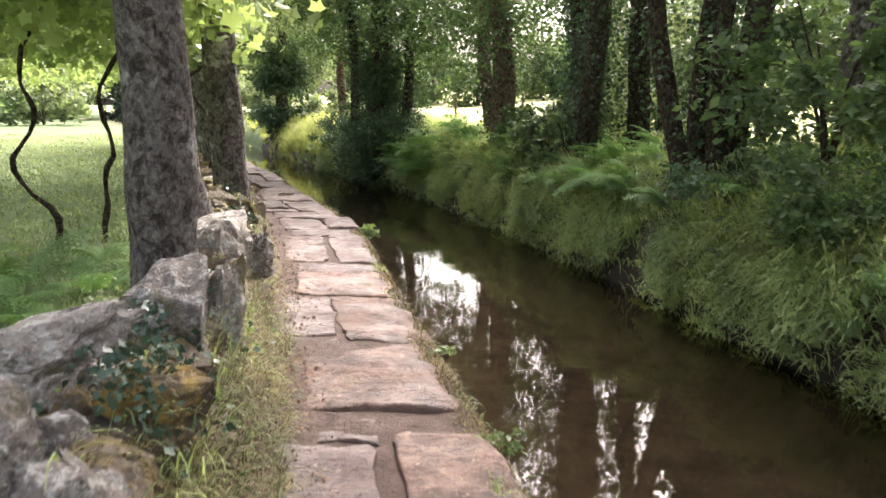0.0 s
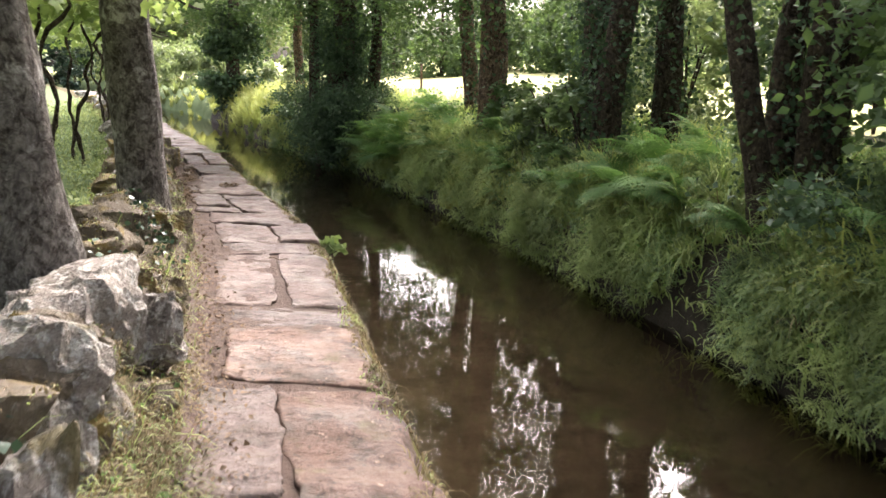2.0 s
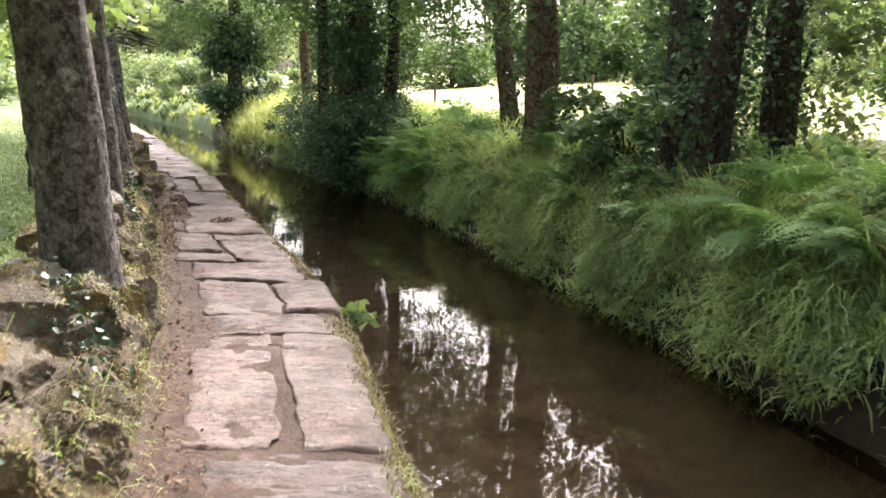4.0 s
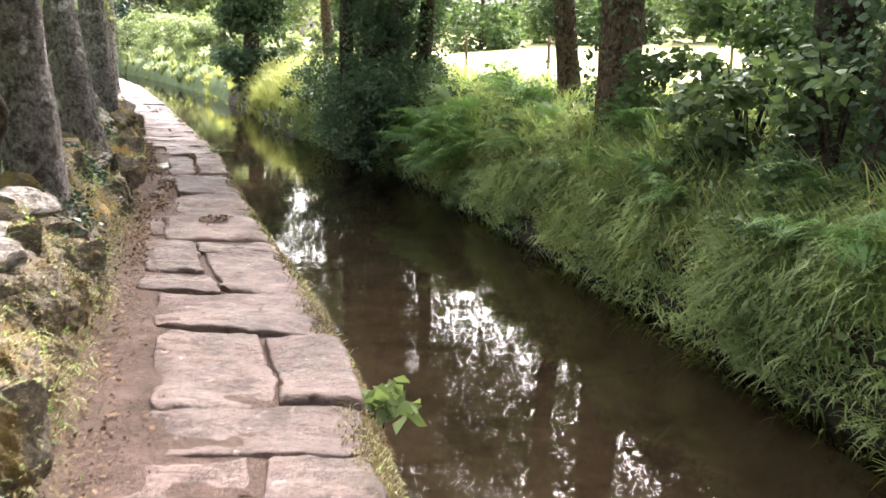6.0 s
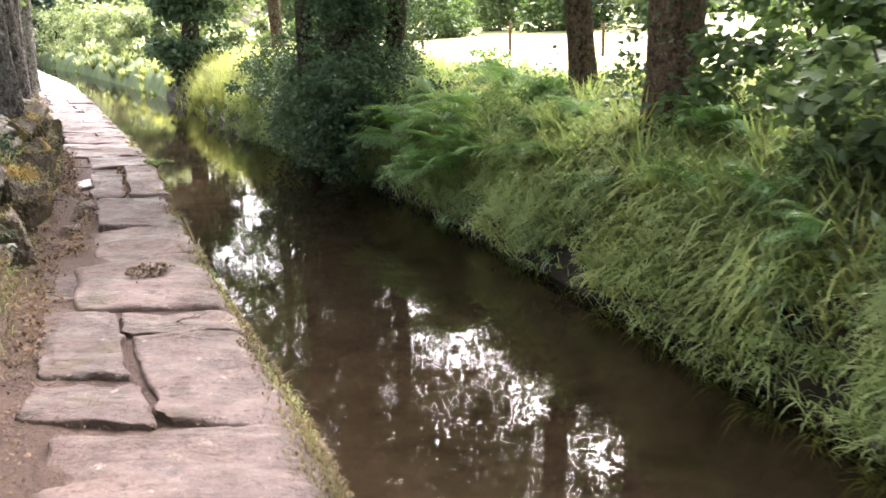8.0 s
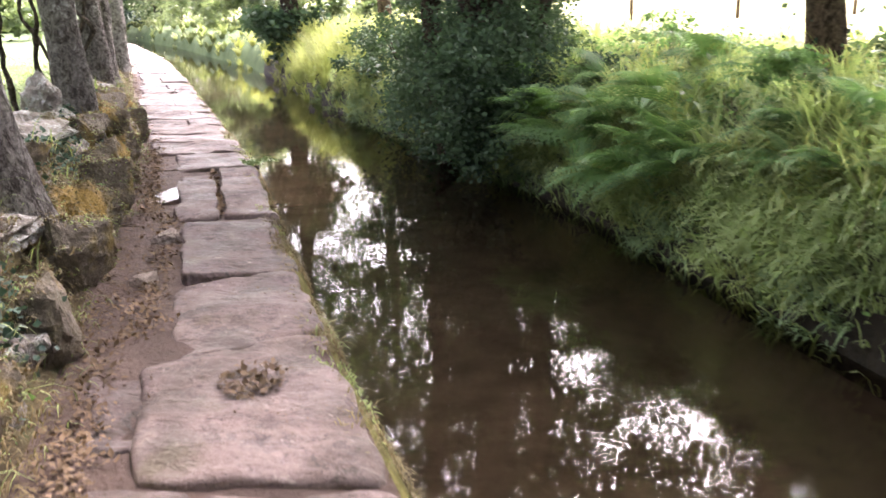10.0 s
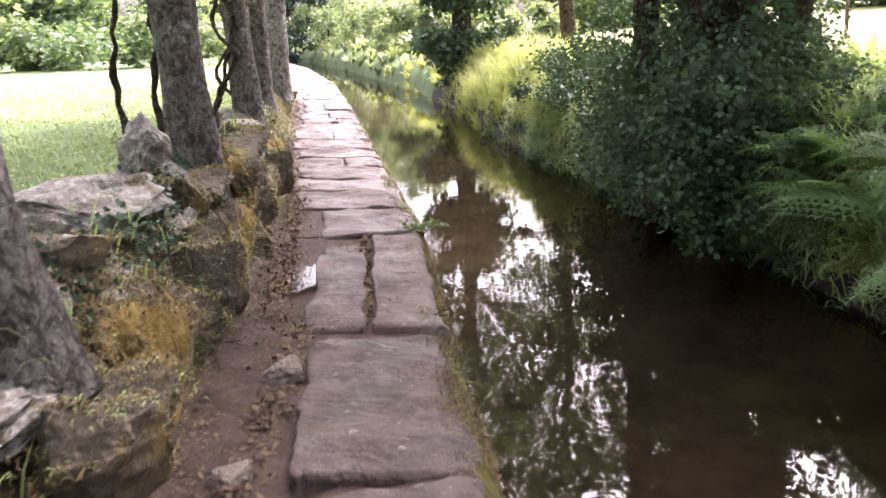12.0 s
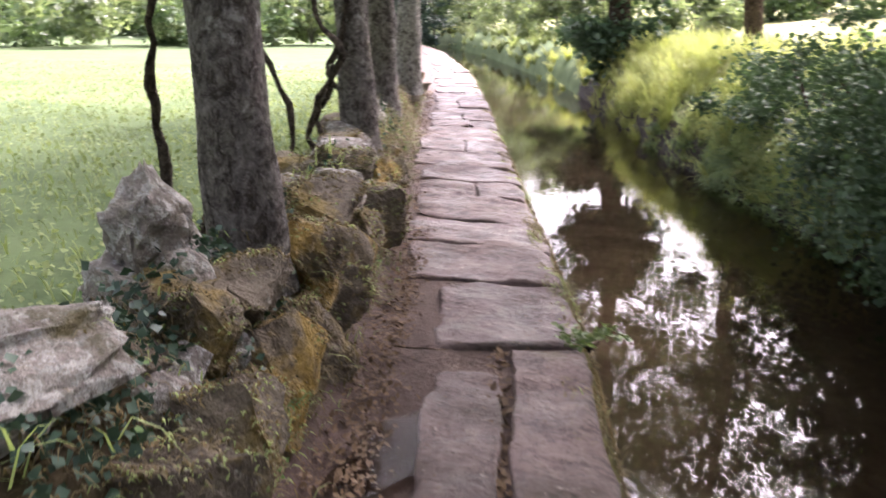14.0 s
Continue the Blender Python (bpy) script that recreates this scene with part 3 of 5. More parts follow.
# ---- undergrowth and far woods ----
def shrub(label, x, y, height, reach, n, size, leaf=LEAF, group="", z=None, low=0.0):
    """Thin stems from one foot under a loose mass of leaves."""
    z = ground_z(x, y) - 0.05 if z is None else z
    t = thing("shrub", label, "shrub", (x, y, z), group=group)
    rr = random.Random(int(x * 91 + y * 37))
    for k in range(5):
        a = k * 1.26 + rr.uniform(0, 0.6)
        out = Vector((math.cos(a), math.sin(a), 0)) * reach * rr.uniform(0.3, 0.7)
        p = [out * s * s + Vector((0, 0, height * (0.85 if height > 1 else 0.5) * s)) for s in (0, 0.3, 0.6, 1)]
        child("stem", tube("stem", p, (0.025, 0.02, 0.014, 0.006) if height > 1 else (0.006, 0.005, 0.004, 0.002), BARK_DARK, 6), t)
    pts = clumps(n, (0, 0, low + (height - low) * 0.55), (reach, reach, (height - low) * 0.5), max(14, n // 130), reach * 0.24, 0.3)
    pts[:, 2] = np.maximum(pts[:, 2], 0.08)
    child("foliage", leaf_mesh("foliage", pts, size, leaf), t)
    return t


under = "undergrowth behind the bank"
for i, (x, y, h, r) in enumerate(((3.4, 7.6, 2.0, 1.1), (3.9, 10.6, 2.6, 1.3), (3.4, 13.6, 2.4, 1.1), (2.7, 15.9, 1.7, 0.8), (4.6, 16.5, 2.8, 1.4), (4.3, 5.0, 2.0, 1.2),
                                  (5.8, 8.6, 3.0, 1.5), (6.3, 12.6, 3.2, 1.7), (6.2, 4.6, 3.0, 1.6), (7.6, 16.5, 3.0, 1.8), (8.5, 9.5, 3.8, 2.0), (9.0, 5.0, 3.8, 2.0), (3.9, 18.6, 2.0, 1.0), (10.5, 14.0, 4.2, 2.2))):
    shrub("leafy green shrub in the shaded undergrowth", x, y, h, r, int(2600 + 1500 * r), 0.10 if r < 1.5 else 0.14, (LEAF, LEAF_FAR, LEAF_LIGHT)[i % 3], under)
shrub("pale broad-leaved sapling on the bank", 1.55, 13.0, 1.1, 0.55, 1500, 0.10, LEAF_FAR, "bank saplings")
shrub("pale broad-leaved sapling on the bank", 1.35, 14.6, 0.8, 0.5, 1100, 0.09, LEAF, "bank saplings")
shrub("broad-leaved sapling on the bank", 1.75, 12.1, 1.2, 0.5, 1500, 0.09, LEAF_FAR, "bank saplings")
shrub("low dark bramble over the bank", 2.7, 7.4, 0.7, 0.7, 1800, 0.07, IVY, "bank brambles")
shrub("low dark bramble over the bank", 3.0, 6.2, 0.8, 0.8, 1800, 0.07, LEAF, "bank brambles")
for x, y, h, r in ((-0.85, 19.4, 0.8, 0.6), (-1.45, 20.5, 1.1, 0.8), (-1.85, 21.6, 1.3, 0.9), (-2.25, 22.6, 1.3, 0.9), (-2.65, 23.6, 1.1, 0.85), (-1.2, 22.3, 1.7, 0.9), (-3.0, 24.5, 0.8, 0.7)):
    shrub("dark bramble and ivy drooping over the bank", x, y, h, r, 2600, 0.06, IVY, "bank brambles")
for i, (x, y, h, r) in enumerate(((-7.6, 39, 1.9, 1.2), (-9.6, 44, 2.3, 1.5), (-12.0, 49, 2.5, 1.8), (-15.0, 56, 2.6, 2.0), (-18.5, 63, 3.0, 2.2), (-5.0, 37.5, 1.3, 1.2), (-22.5, 71, 3.2, 2.6))):
    shrub("sunlit light green bush on the far bank", x, y, h, r, 3200, 0.17, LEAF_LIGHT, "sunlit far bushes")

protos = []
for k, (leaf, pale) in enumerate(((LEAF_FAR, BARK), (LEAF, BARK_DARK), (LEAF_LIGHT, BARK_PALE))):
    protos.append(tree("distant broad-leaved tree at the edge of the meadow", (14, 60, -34)[k], (76, 70, 78)[k], 0.22, 9, (0.0, 0.0), pale,
                       (4200, 0.50, (1.5, 0.6, 2.2)[k], 11, 3.6, 60, 1.0, 0, 0), leaf, group="distant trees", limbs=4))
spots = [(3, 74, 1), (9, 80, 0), (13, 72, 1), (18, 66, 0), (-4, 78, 1), (-1, 84, 0), (7, 90, 1), (22, 82, 0), (32, 92, 1), (44, 80, 0), (30, 66, 1), (-9, 92, 0), (15, 98, 1), (54, 90, 0), (24, 52, 0), (36, 44, 1), (46, 58, 0),
         (-18, 76, 2), (-24, 84, 2), (-21, 90, 2), (-13, 80, 2), (-36, 74, 1), (-30, 90, 1), (-42, 80, 1), (-46, 68, 1),
         (-40, 66, 0), (-50, 60, 1), (-47, 50, 0), (-56, 54, 2), (-56, 44, 1), (-52, 38, 0), (-60, 34, 1), (-57, 26, 0), (-62, 18, 1), (-58, 8, 0), (-44, 74, 0),
         # The trees at negative y are unseen, added behind the camera for shade.
         (20, 26, 1), (24, 12, 1), (22, 1, 0), (14, -9, 1), (3, -16, 0), (-10, -20, 1), (-32, -12, 0), (13, 20, 0)]
rs = random.Random(4)
for x, y, k in spots:
    c = copy_thing(protos[k], pose(x, y, ground_z(x, y) - 0.15, 0, 0, rs.uniform(0, 360)))
    c.scale = [rs.uniform(0.75, 1.15)] * 3

for x, y, h, r in ((-25.8, 72.0, 8.0, 2.0), (-23.4, 72.5, 8.5, 1.8), (-27.6, 71.0, 7.0, 1.8)):
    shrub("tall dark evergreen bush where the path bends away", x, y, h, r, 4200, 0.30, IVY_DARK, "dark evergreens", low=0.2)

# hedge at the end of the field
for i in range(17):
    a = radians(23 + i * 6)
    x, y = -3 - 43 * math.sin(a), 14 + 43 * math.cos(a)
    if x < left_edge(y) - 2.2:
        shrub("light green hedge bush at the field's end", x, y, 2.6 + 0.8 * math.sin(i * 2.1), 3.4, 2400, 0.34, LEAF_LIGHT if i % 2 else LEAF_FAR, "field hedge")


# ---- paving slabs ----
pavement = thing("pavement", "uneven sandstone slabs laid along the stream", "path", kind="structure")


CUTS = (0, 0.008, 0.024, 0.05, 0.085, 0.13, 0.18, 0.24, 0.31, 0.38, 0.45, 0.52, 0.59, 0.66, 0.73, 0.79, 0.84, 0.88, 0.92, 0.95, 0.976, 0.992, 1)


def slab(y0, y1, u0, u1, material, z=0.03, near=0.0, far=0.0, tilt=0.0, rag=0.035):
    """A worn stone from y0 to y1 along the path, u0 to u1 in from its water edge. near, far: how much further on the inner end of either side lies."""
    n = len(CUTS) - 1
    verts, faces = [], []
    seed = y0 * 7.3 + u0 * 3.1
    y0, y1, u0, u1 = y0 - 0.012, y1 + 0.012, u0 - 0.008, u1 + 0.02
    rr = random.Random(int(seed * 50))
    chip = [rr.uniform(0.0, 0.06) for _ in range(4)]
    for b in CUTS:
        for a in CUTS:
            edge = min(a, 1 - a, b, 1 - b)
            y = y0 + (y1 - y0) * b + a * (near * (1 - b) + far * b)
            u = u0 + (u1 - u0) * a
            w = max(0.0, 1.0 - edge * 5)
            p = Vector((u * 3.0, y * 3.0, seed))
            nu = noise.noise(p) + 0.6 * noise.noise(p * 3.3) + 0.35 * noise.noise(p * 9)
            p.x += 9.0
            ny = noise.noise(p) + 0.6 * noise.noise(p * 3.3) + 0.35 * noise.noise(p * 9)
            u += rag * w * nu
            y += rag * w * ny
            x = float(right_edge(y)) - u
            c = chip[(1 if a > 0.5 else 0) + (2 if b > 0.5 else 0)]
            cor = min(a, 1 - a) + min(b, 1 - b)
            if cor < c * 2:
                x += (c * 2 - cor) * 0.35 * (1 if a > 0.5 else -1)
                y += (c * 2 - cor) * 0.35 * (1 if b < 0.5 else -1)
            ledge = math.floor(3.0 * noise.noise(Vector((x * 1.5, y * 4.2, seed))) + 0.5) * 0.008
            top = z + 0.006 + 0.012 * hump(x, y, 3) + ledge + 0.014 * noise.noise(Vector((x * 5, y * 9, seed))) + 0.006 * noise.noise(Vector((x * 14, y * 30, seed))) + tilt * (a - 0.5)
            if edge < 0.004:
                top -= 0.020 + 0.012 * noise.noise(Vector((x * 8, y * 8, seed)))
            elif edge < 0.015:
                top -= 0.005
            if u0 < 0.09 and a < 0.2:
                top -= 0.03 * (1 - a / 0.2) ** 2
            if u1 > 0.6 and a > 0.7:
                top -= (0.008 + 0.055 * noise.noise(Vector((x * 3.1, y * 3.1, 5.0)))) * ((a - 0.7) / 0.3) ** 2
            verts.append((x, y, top))
    m = n + 1
    rim = list(range(m)) + [j * m + n for j in range(1, m)] + [n * m + i for i in range(n - 1, -1, -1)] + [j * m for j in range(n - 1, 0, -1)]
    for j in range(n):
        for i in range(n):
            p = j * m + i
            faces.append((p, p + m, p + m + 1, p + 1))
    base = len(verts)
    verts += [(verts[k][0], verts[k][1], z - 0.16) for k in rim]
    for k in range(len(rim)):
        k2 = (k + 1) % len(rim)
        faces.append((rim[k], rim[k2], base + k2, base + k))
    child("slab", mesh_np("slab", verts, faces, material, smooth=True), pavement)


P, G = SLAB_PINK, SLAB_GREY
slab(2.1, 3.54, 0.58, 0.97, G, 0.040)
slab(2.2, 3.67, 0.04, 0.46, P, 0.040)
slab(3.60, 3.91, 0.54, 0.83, G, 0.028)
slab(4.02, 5.16, 0.09, 0.84, P, 0.045, -0.02, -0.36)
slab(4.92, 5.30, 0.62, 0.90, G, 0.020)
slab(5.24, 6.40, 0.05, 0.57, P, 0.038, 0.05, 0.0, 0.0, 0.05)
slab(5.38, 6.50, 0.60, 0.95, G, 0.030, 0.05, 0.06, 0.0, 0.06)
slab(6.48, 7.50, 0.06, 0.82, P, 0.040, 0.16, -0.04)
slab(7.55, 7.96, 0.05, 0.80, G, 0.026, 0.03, 0.04)
slab(8.02, 9.70, 0.05, 0.43, G, 0.034)
slab(8.04, 9.66, 0.53, 0.93, G, 0.030, 0.0, -0.06)
slab(9.74, 10.15, 0.06, 0.92, G, 0.032, -0.02, -0.06)
slab(10.19, 10.93, 0.04, 0.37, G, 0.060, 0, 0.06, -0.03)
slab(10.14, 11.12, 0.43, 0.93, G, 0.040, 0.0, -0.10, 0.02)
slab(11.02, 11.77, 0.07, 0.94, G, 0.045, 0.18, -0.04, 0.0, 0.045)
slab(11.82, 12.86, 0.06, 0.58, G, 0.036, 0.02, -0.04)
slab(11.80, 12.26, 0.61, 1.08, G, 0.040, 0.14, -0.02)
slab(12.31, 13.22, 0.67, 1.02, G, 0.045, 0.02, 0.03)
slab(12.90, 13.24, 0.05, 0.63, G, 0.030)
slab(13.29, 14.54, 0.05, 0.83, G, 0.046, 0.01, -0.38)
slab(13.50, 14.10, 0.87, 1.04, G, 0.024, 0.0, 0.04)
slab(14.58, 15.46, 0.05, 0.70, G, 0.050, -0.36, -0.34)
slab(15.50, 16.71, 0.05, 0.66, G, 0.048, -0.22, -0.24, 0.02)
slab(16.77, 18.72, 0.04, 0.36, G, 0.050, 0, -0.16, 0, 0.03)
slab(16.74, 18.34, 0.43, 0.71, G, 0.042, -0.06, -0.06, 0, 0.03)
slab(18.76, 19.60, 0.05, 0.74, G, 0.044, -0.22, -0.16)
slab(19.64, 20.28, 0.05, 0.98, G, 0.046, -0.12, 0.0)
slab(20.32, 20.92, 0.05, 1.0, G, 0.040, 0.02, 0.05)
slab(20.97, 21.80, 0.05, 1.0, G, 0.040, 0.05, 0.0)
slab(21.84, 22.45, 0.05, 0.45, G, 0.048)
slab(21.84, 22.48, 0.49, 1.0, G, 0.040)
slab(22.50, 23.18, 0.05, 1.0, G, 0.046)
rs = random.Random(11)
y = 23.25
while y < 52:
    ln = rs.uniform(0.6, 1.2) * (1 if y < 34 else 1.5)
    cut = rs.uniform(0.35, 0.6)
    w = rs.uniform(0.95, 1.1)
    if rs.random() < 0.35:
        slab(y, y + ln, 0.03, cut, G, rs.uniform(0.03, 0.06), rs.uniform(-0.1, 0.1))
        slab(y, y + ln, cut + 0.035, w, G, rs.uniform(0.03, 0.06), rs.uniform(-0.1, 0.1))
    else:
        slab(y, y + ln, 0.03, w, G, rs.uniform(0.03, 0.06), rs.uniform(-0.1, 0.1))
    y += ln + rs.uniform(0.03, 0.05)


# ---- dry stone wall ----
def rock_mesh(name, seed, material, cuts=16, fine=4):
    """An angular boulder about one metre across."""
    rr = random.Random(seed)
    bm = bmesh.new()
    bmesh.ops.create_icosphere(bm, subdivisions=fine, radius=0.72)
    planes = []
    for k in range(cuts):
        n = Vector((rr.gauss(0, 1), rr.gauss(0, 1), rr.gauss(0, 0.8))).normalized()
        planes.append((n, rr.uniform(0.30, 0.48)))
    for n in ((0, 0, 1), (0, 0, -1), (1, 0, 0), (-1, 0, 0), (0, 1, 0), (0, -1, 0)):
        planes.append(((Vector(n) + Vector((rr.gauss(0, 0.12), rr.gauss(0, 0.12), rr.gauss(0, 0.12)))).normalized(), rr.uniform(0.36, 0.46)))
    for v in bm.verts:
        for n, d in planes:
            k = v.co.dot(n) - d
            if k > 0:
                v.co -= n * k * 0.97
        q = v.co * 2.6 + Vector((seed * 3.1, 0, 0))
        pit = abs(noise.noise(q * 2.3)) * 0.09
        v.co += v.co.normalized() * (noise.noise(q) * 0.07 - pit + noise.noise(q * 5) * 0.045 + noise.noise(q * 11) * 0.022)
    me = bpy.data.meshes.new(name)
    bm.to_mesh(me)
    bm.free()
    me.materials.append(material)
    return me


granite = [rock_mesh("stone", 20 + k, GRANITE) for k in range(7)]
mossy = [rock_mesh("stone", 40 + k, MOSSY if k < 5 else OCHRE) for k in range(6)]
granite_fill = [rock_mesh("stone", 60 + k, GRANITE, 16, 3) for k in range(7)]
mossy_fill = [rock_mesh("stone", 80 + k, MOSSY, 16, 3) for k in range(6)]
stone_wall = thing("stone_wall", "low tumbled dry stone wall with moss and lichen", "wall", kind="structure")


moss_beds = []


def stone(x, y, z, sx, sy, sz, turn=0.0, k=0, moss=False, tip=(0, 0), fill=False):
    sets = (granite_fill, mossy_fill) if fill else (granite, mossy)
    ob = child("stone", sets[1 if moss else 0][k % (6 if moss else 7)], stone_wall)
    ob.matrix_basis = pose(x, y, z, tip[0], tip[1], turn) @ Matrix.Diagonal((sx, sy, sz, 1))
    if moss and 1 < y < 24:
        moss_beds.append((ob.data, ob.matrix_basis))
    return ob


# the stones that stand out
stone(-1.30, 2.72, 0.74, 0.66, 0.36, 0.21, 16, 3, False, (6, -14))
stone(-1.00, 2.88, 0.45, 0.46, 0.44, 0.34, -8, 5, True)
stone(-1.22, 2.12, 0.55, 0.36, 0.34, 0.80, 12, 2)
stone(-0.97, 2.22, 0.36, 0.30, 0.34, 0.50, 8, 0)
stone(-1.26, 3.66, 0.58, 0.50, 0.48, 0.60, 10, 1)
stone(-1.14, 4.30, 0.42, 0.26, 0.40, 0.62, 0, 4)
stone(-1.42, 5.20, 0.60, 0.42, 0.56, 0.44, 80, 6)
stone(-1.55, 3.20, 0.42, 0.5, 0.5, 0.4, 40, 5)
stone(-1.62, 6.02, 0.48, 0.62, 0.66, 0.52, 30, 4)
stone(-1.42, 6.25, 0.38, 0.36, 0.5, 0.48, 60, 5)
stone(-1.40, 5.05, 0.36, 0.38, 0.46, 0.56, 80, 6)
stone(-1.72, 6.95, 0.40, 0.42, 0.46, 0.46, 20, 2, True)
stone(-2.35, 8.15, 0.56, 0.50, 0.36, 0.26, 10, 3, True)
stone(-2.40, 7.9, 0.32, 0.62, 0.4, 0.34, 30, 1)
stone(-2.12, 8.75, 0.35, 0.46, 0.6, 0.62, 20, 2, True)
stone(-2.55, 10.5, 0.30, 0.56, 0.60, 0.62, 15, 3, True)
stone(-2.75, 11.0, 0.34, 0.34, 0.5, 0.66, 5, 4, True)
stone(-4.02, 14.62, 0.44, 1.05, 0.52, 0.22, 36, 0, False, (4, -8))
stone(-3.62, 14.85, 0.30, 0.34, 0.42, 0.44, 0, 1, True)
stone(-3.46, 14.22, 0.18, 0.30, 0.46, 0.54, 20, 2, True)
stone(-3.58, 13.92, 0.16, 0.34, 0.26, 0.12, 20, 4)
stone(-4.68, 16.28, 0.70, 0.62, 1.25, 0.34, -14, 5, False, (5, 6))
stone(-4.42, 15.5, 0.52, 0.6, 0.8, 0.4, 30, 6)
stone(-4.90, 17.40, 0.80, 0.36, 0.36, 0.48, 10, 0, False, (0, 22))
stone(-4.86, 17.36, 0.52, 0.6, 0.6, 0.5, 75, 4)
stone(-4.66, 17.56, 0.56, 0.34, 0.44, 0.32, 10, 6, True)
stone(-4.62, 17.2, 0.50, 0.4, 0.5, 0.4, 70, 1, True)
stone(-4.30, 16.05, 0.28, 0.44, 0.55, 0.44, 0, 3, True)
stone(-4.42, 16.90, 0.32, 0.40, 0.5, 0.42, 50, 4, True)
stone(-4.08, 15.65, 0.32, 0.50, 0.45, 0.40, 70, 5, True)
stone(-5.02, 18.75, 0.58, 0.46, 0.75, 0.40, 15, 0, True)
stone(-4.78, 18.25, 0.46, 0.42, 0.5, 0.46, 40, 5, True)
stone(-5.25, 19.3, 0.52, 0.46, 0.55, 0.42, 40, 3)
stone(-5.55, 19.9, 0.55, 0.5, 0.42, 0.34, 20, 1, True)
for y, k, h in ((15.3, 0, 0.2), (15.75, 5, 0.24), (16.2, 2, 0.2), (16.62, 3, 0.26), (17.05, 1, 0.22), (17.5, 5, 0.26), (17.95, 4, 0.2), (18.4, 2, 0.26), (18.85, 5, 0.22), (19.3, 1, 0.24), (19.8, 3, 0.26), (20.3, 0, 0.22), (20.8, 5, 0.26), (21.4, 2, 0.24),
                (12.2, 1, 0.16), (12.8, 5, 0.2), (13.4, 0, 0.18), (7.6, 2, 0.16), (8.1, 4, 0.2), (8.7, 0, 0.22), (9.3, 3, 0.24), (9.8, 1, 0.2), (10.3, 4, 0.24), (10.9, 2, 0.22), (11.5, 3, 0.2)):
    stone(float(left_edge(y)) - (0.15 if y > 14 else 0.24) - 0.08 * ((k * 0.41) % 1), y, h, 0.36, 0.56, 0.46 + 0.1 * ((k * 0.3) % 1), 35 * k + 12, k, True, (6, 8))
stone(-9.4, 29.6, 0.55, 0.7, 0.8, 0.5, 20, 4)
rs = random.Random(21)
y = 0.6
while y < 38:
    step_y = rs.uniform(0.30, 0.44) * (1 if y < 27 else 1.5)
    big_k = 1 if y < 27 else 1.4
    x = float(left_edge(y)) - 0.47
    stone(x + rs.uniform(-0.02, 0.06), y, rs.uniform(0.30, 0.42), rs.uniform(0.36, 0.5) * big_k, rs.uniform(0.40, 0.6) * big_k, rs.uniform(0.26, 0.4), rs.uniform(0, 360), rs.randint(0, 9), rs.random() < (0.92 if 7 < y < 15 else 0.65), fill=True)
    stone(x + rs.uniform(0.13, 0.21), y + 0.15, rs.uniform(0.08, 0.2), rs.uniform(0.24, 0.34), rs.uniform(0.28, 0.44) * big_k, rs.uniform(0.2, 0.34), rs.uniform(0, 360), rs.randint(0, 9), rs.random() < 0.8, fill=True)
    low_k = 0.55 if y < 4.6 else 1.0
    stone(x + rs.uniform(-0.16, 0.0), y + rs.uniform(-0.1, 0.1), rs.uniform(0.50, 0.60) - 0.2 * (1 - low_k), rs.uniform(0.30, 0.50) * low_k, rs.uniform(0.36, 0.56) * big_k * low_k, rs.uniform(0.22, 0.34), rs.uniform(0, 360), rs.randint(0, 9), rs.random() < (0.88 if 7 < y < 15 else 0.4), fill=True)
    y += step_y

pale_rock = rock_mesh("loose_stone", 77, stone_mat("pale_stone", (0.34, 0.27, 0.225), (0.27, 0.21, 0.175), (0.4, 0.33, 0.28), (0.16, 0.12, 0.08), 0.66, (0.42, 0.36, 0.31), 0.66), 9)
# loose stones on the earth beside the slabs
for x, y, sx, sy, sz, k in ((-3.46, 15.32, 0.20, 0.16, 0.10, 3), (-3.62, 16.15, 0.24, 0.22, 0.14, 5)):
    loose = tagged(new("loose_stone", pale_rock), "small pale stone lying on the trodden earth", "stone", "loose stones")
    loose.matrix_basis = pose(x, y, 0.03, 0, 0, 20 * k) @ Matrix.Diagonal((sx, sy, sz, 1))


# ---- grass ----
def stuff(name, label, category, me):
    return tagged(new(name, me), label, category, kind="stuff")


ground_zs = np.vectorize(ground_z)


def bank_roots(n, y0, y1, o0, o1, power=1.6):
    y = rng.uniform(y0, y1, n)
    o = o0 + (o1 - o0) * rng.uniform(0, 1, n) ** power
    x = bank_edge(y) + o
    patch = np.array([noise.noise(Vector((a * 1.1, b * 1.1, 4.0))) for a, b in zip(x, y)])
    keep = patch > rng.uniform(-0.75, 0.25, n)
    x, y, o = x[keep], y[keep], o[keep]
    return np.c_[x, y, ground_zs(x, y) - 0.02], o


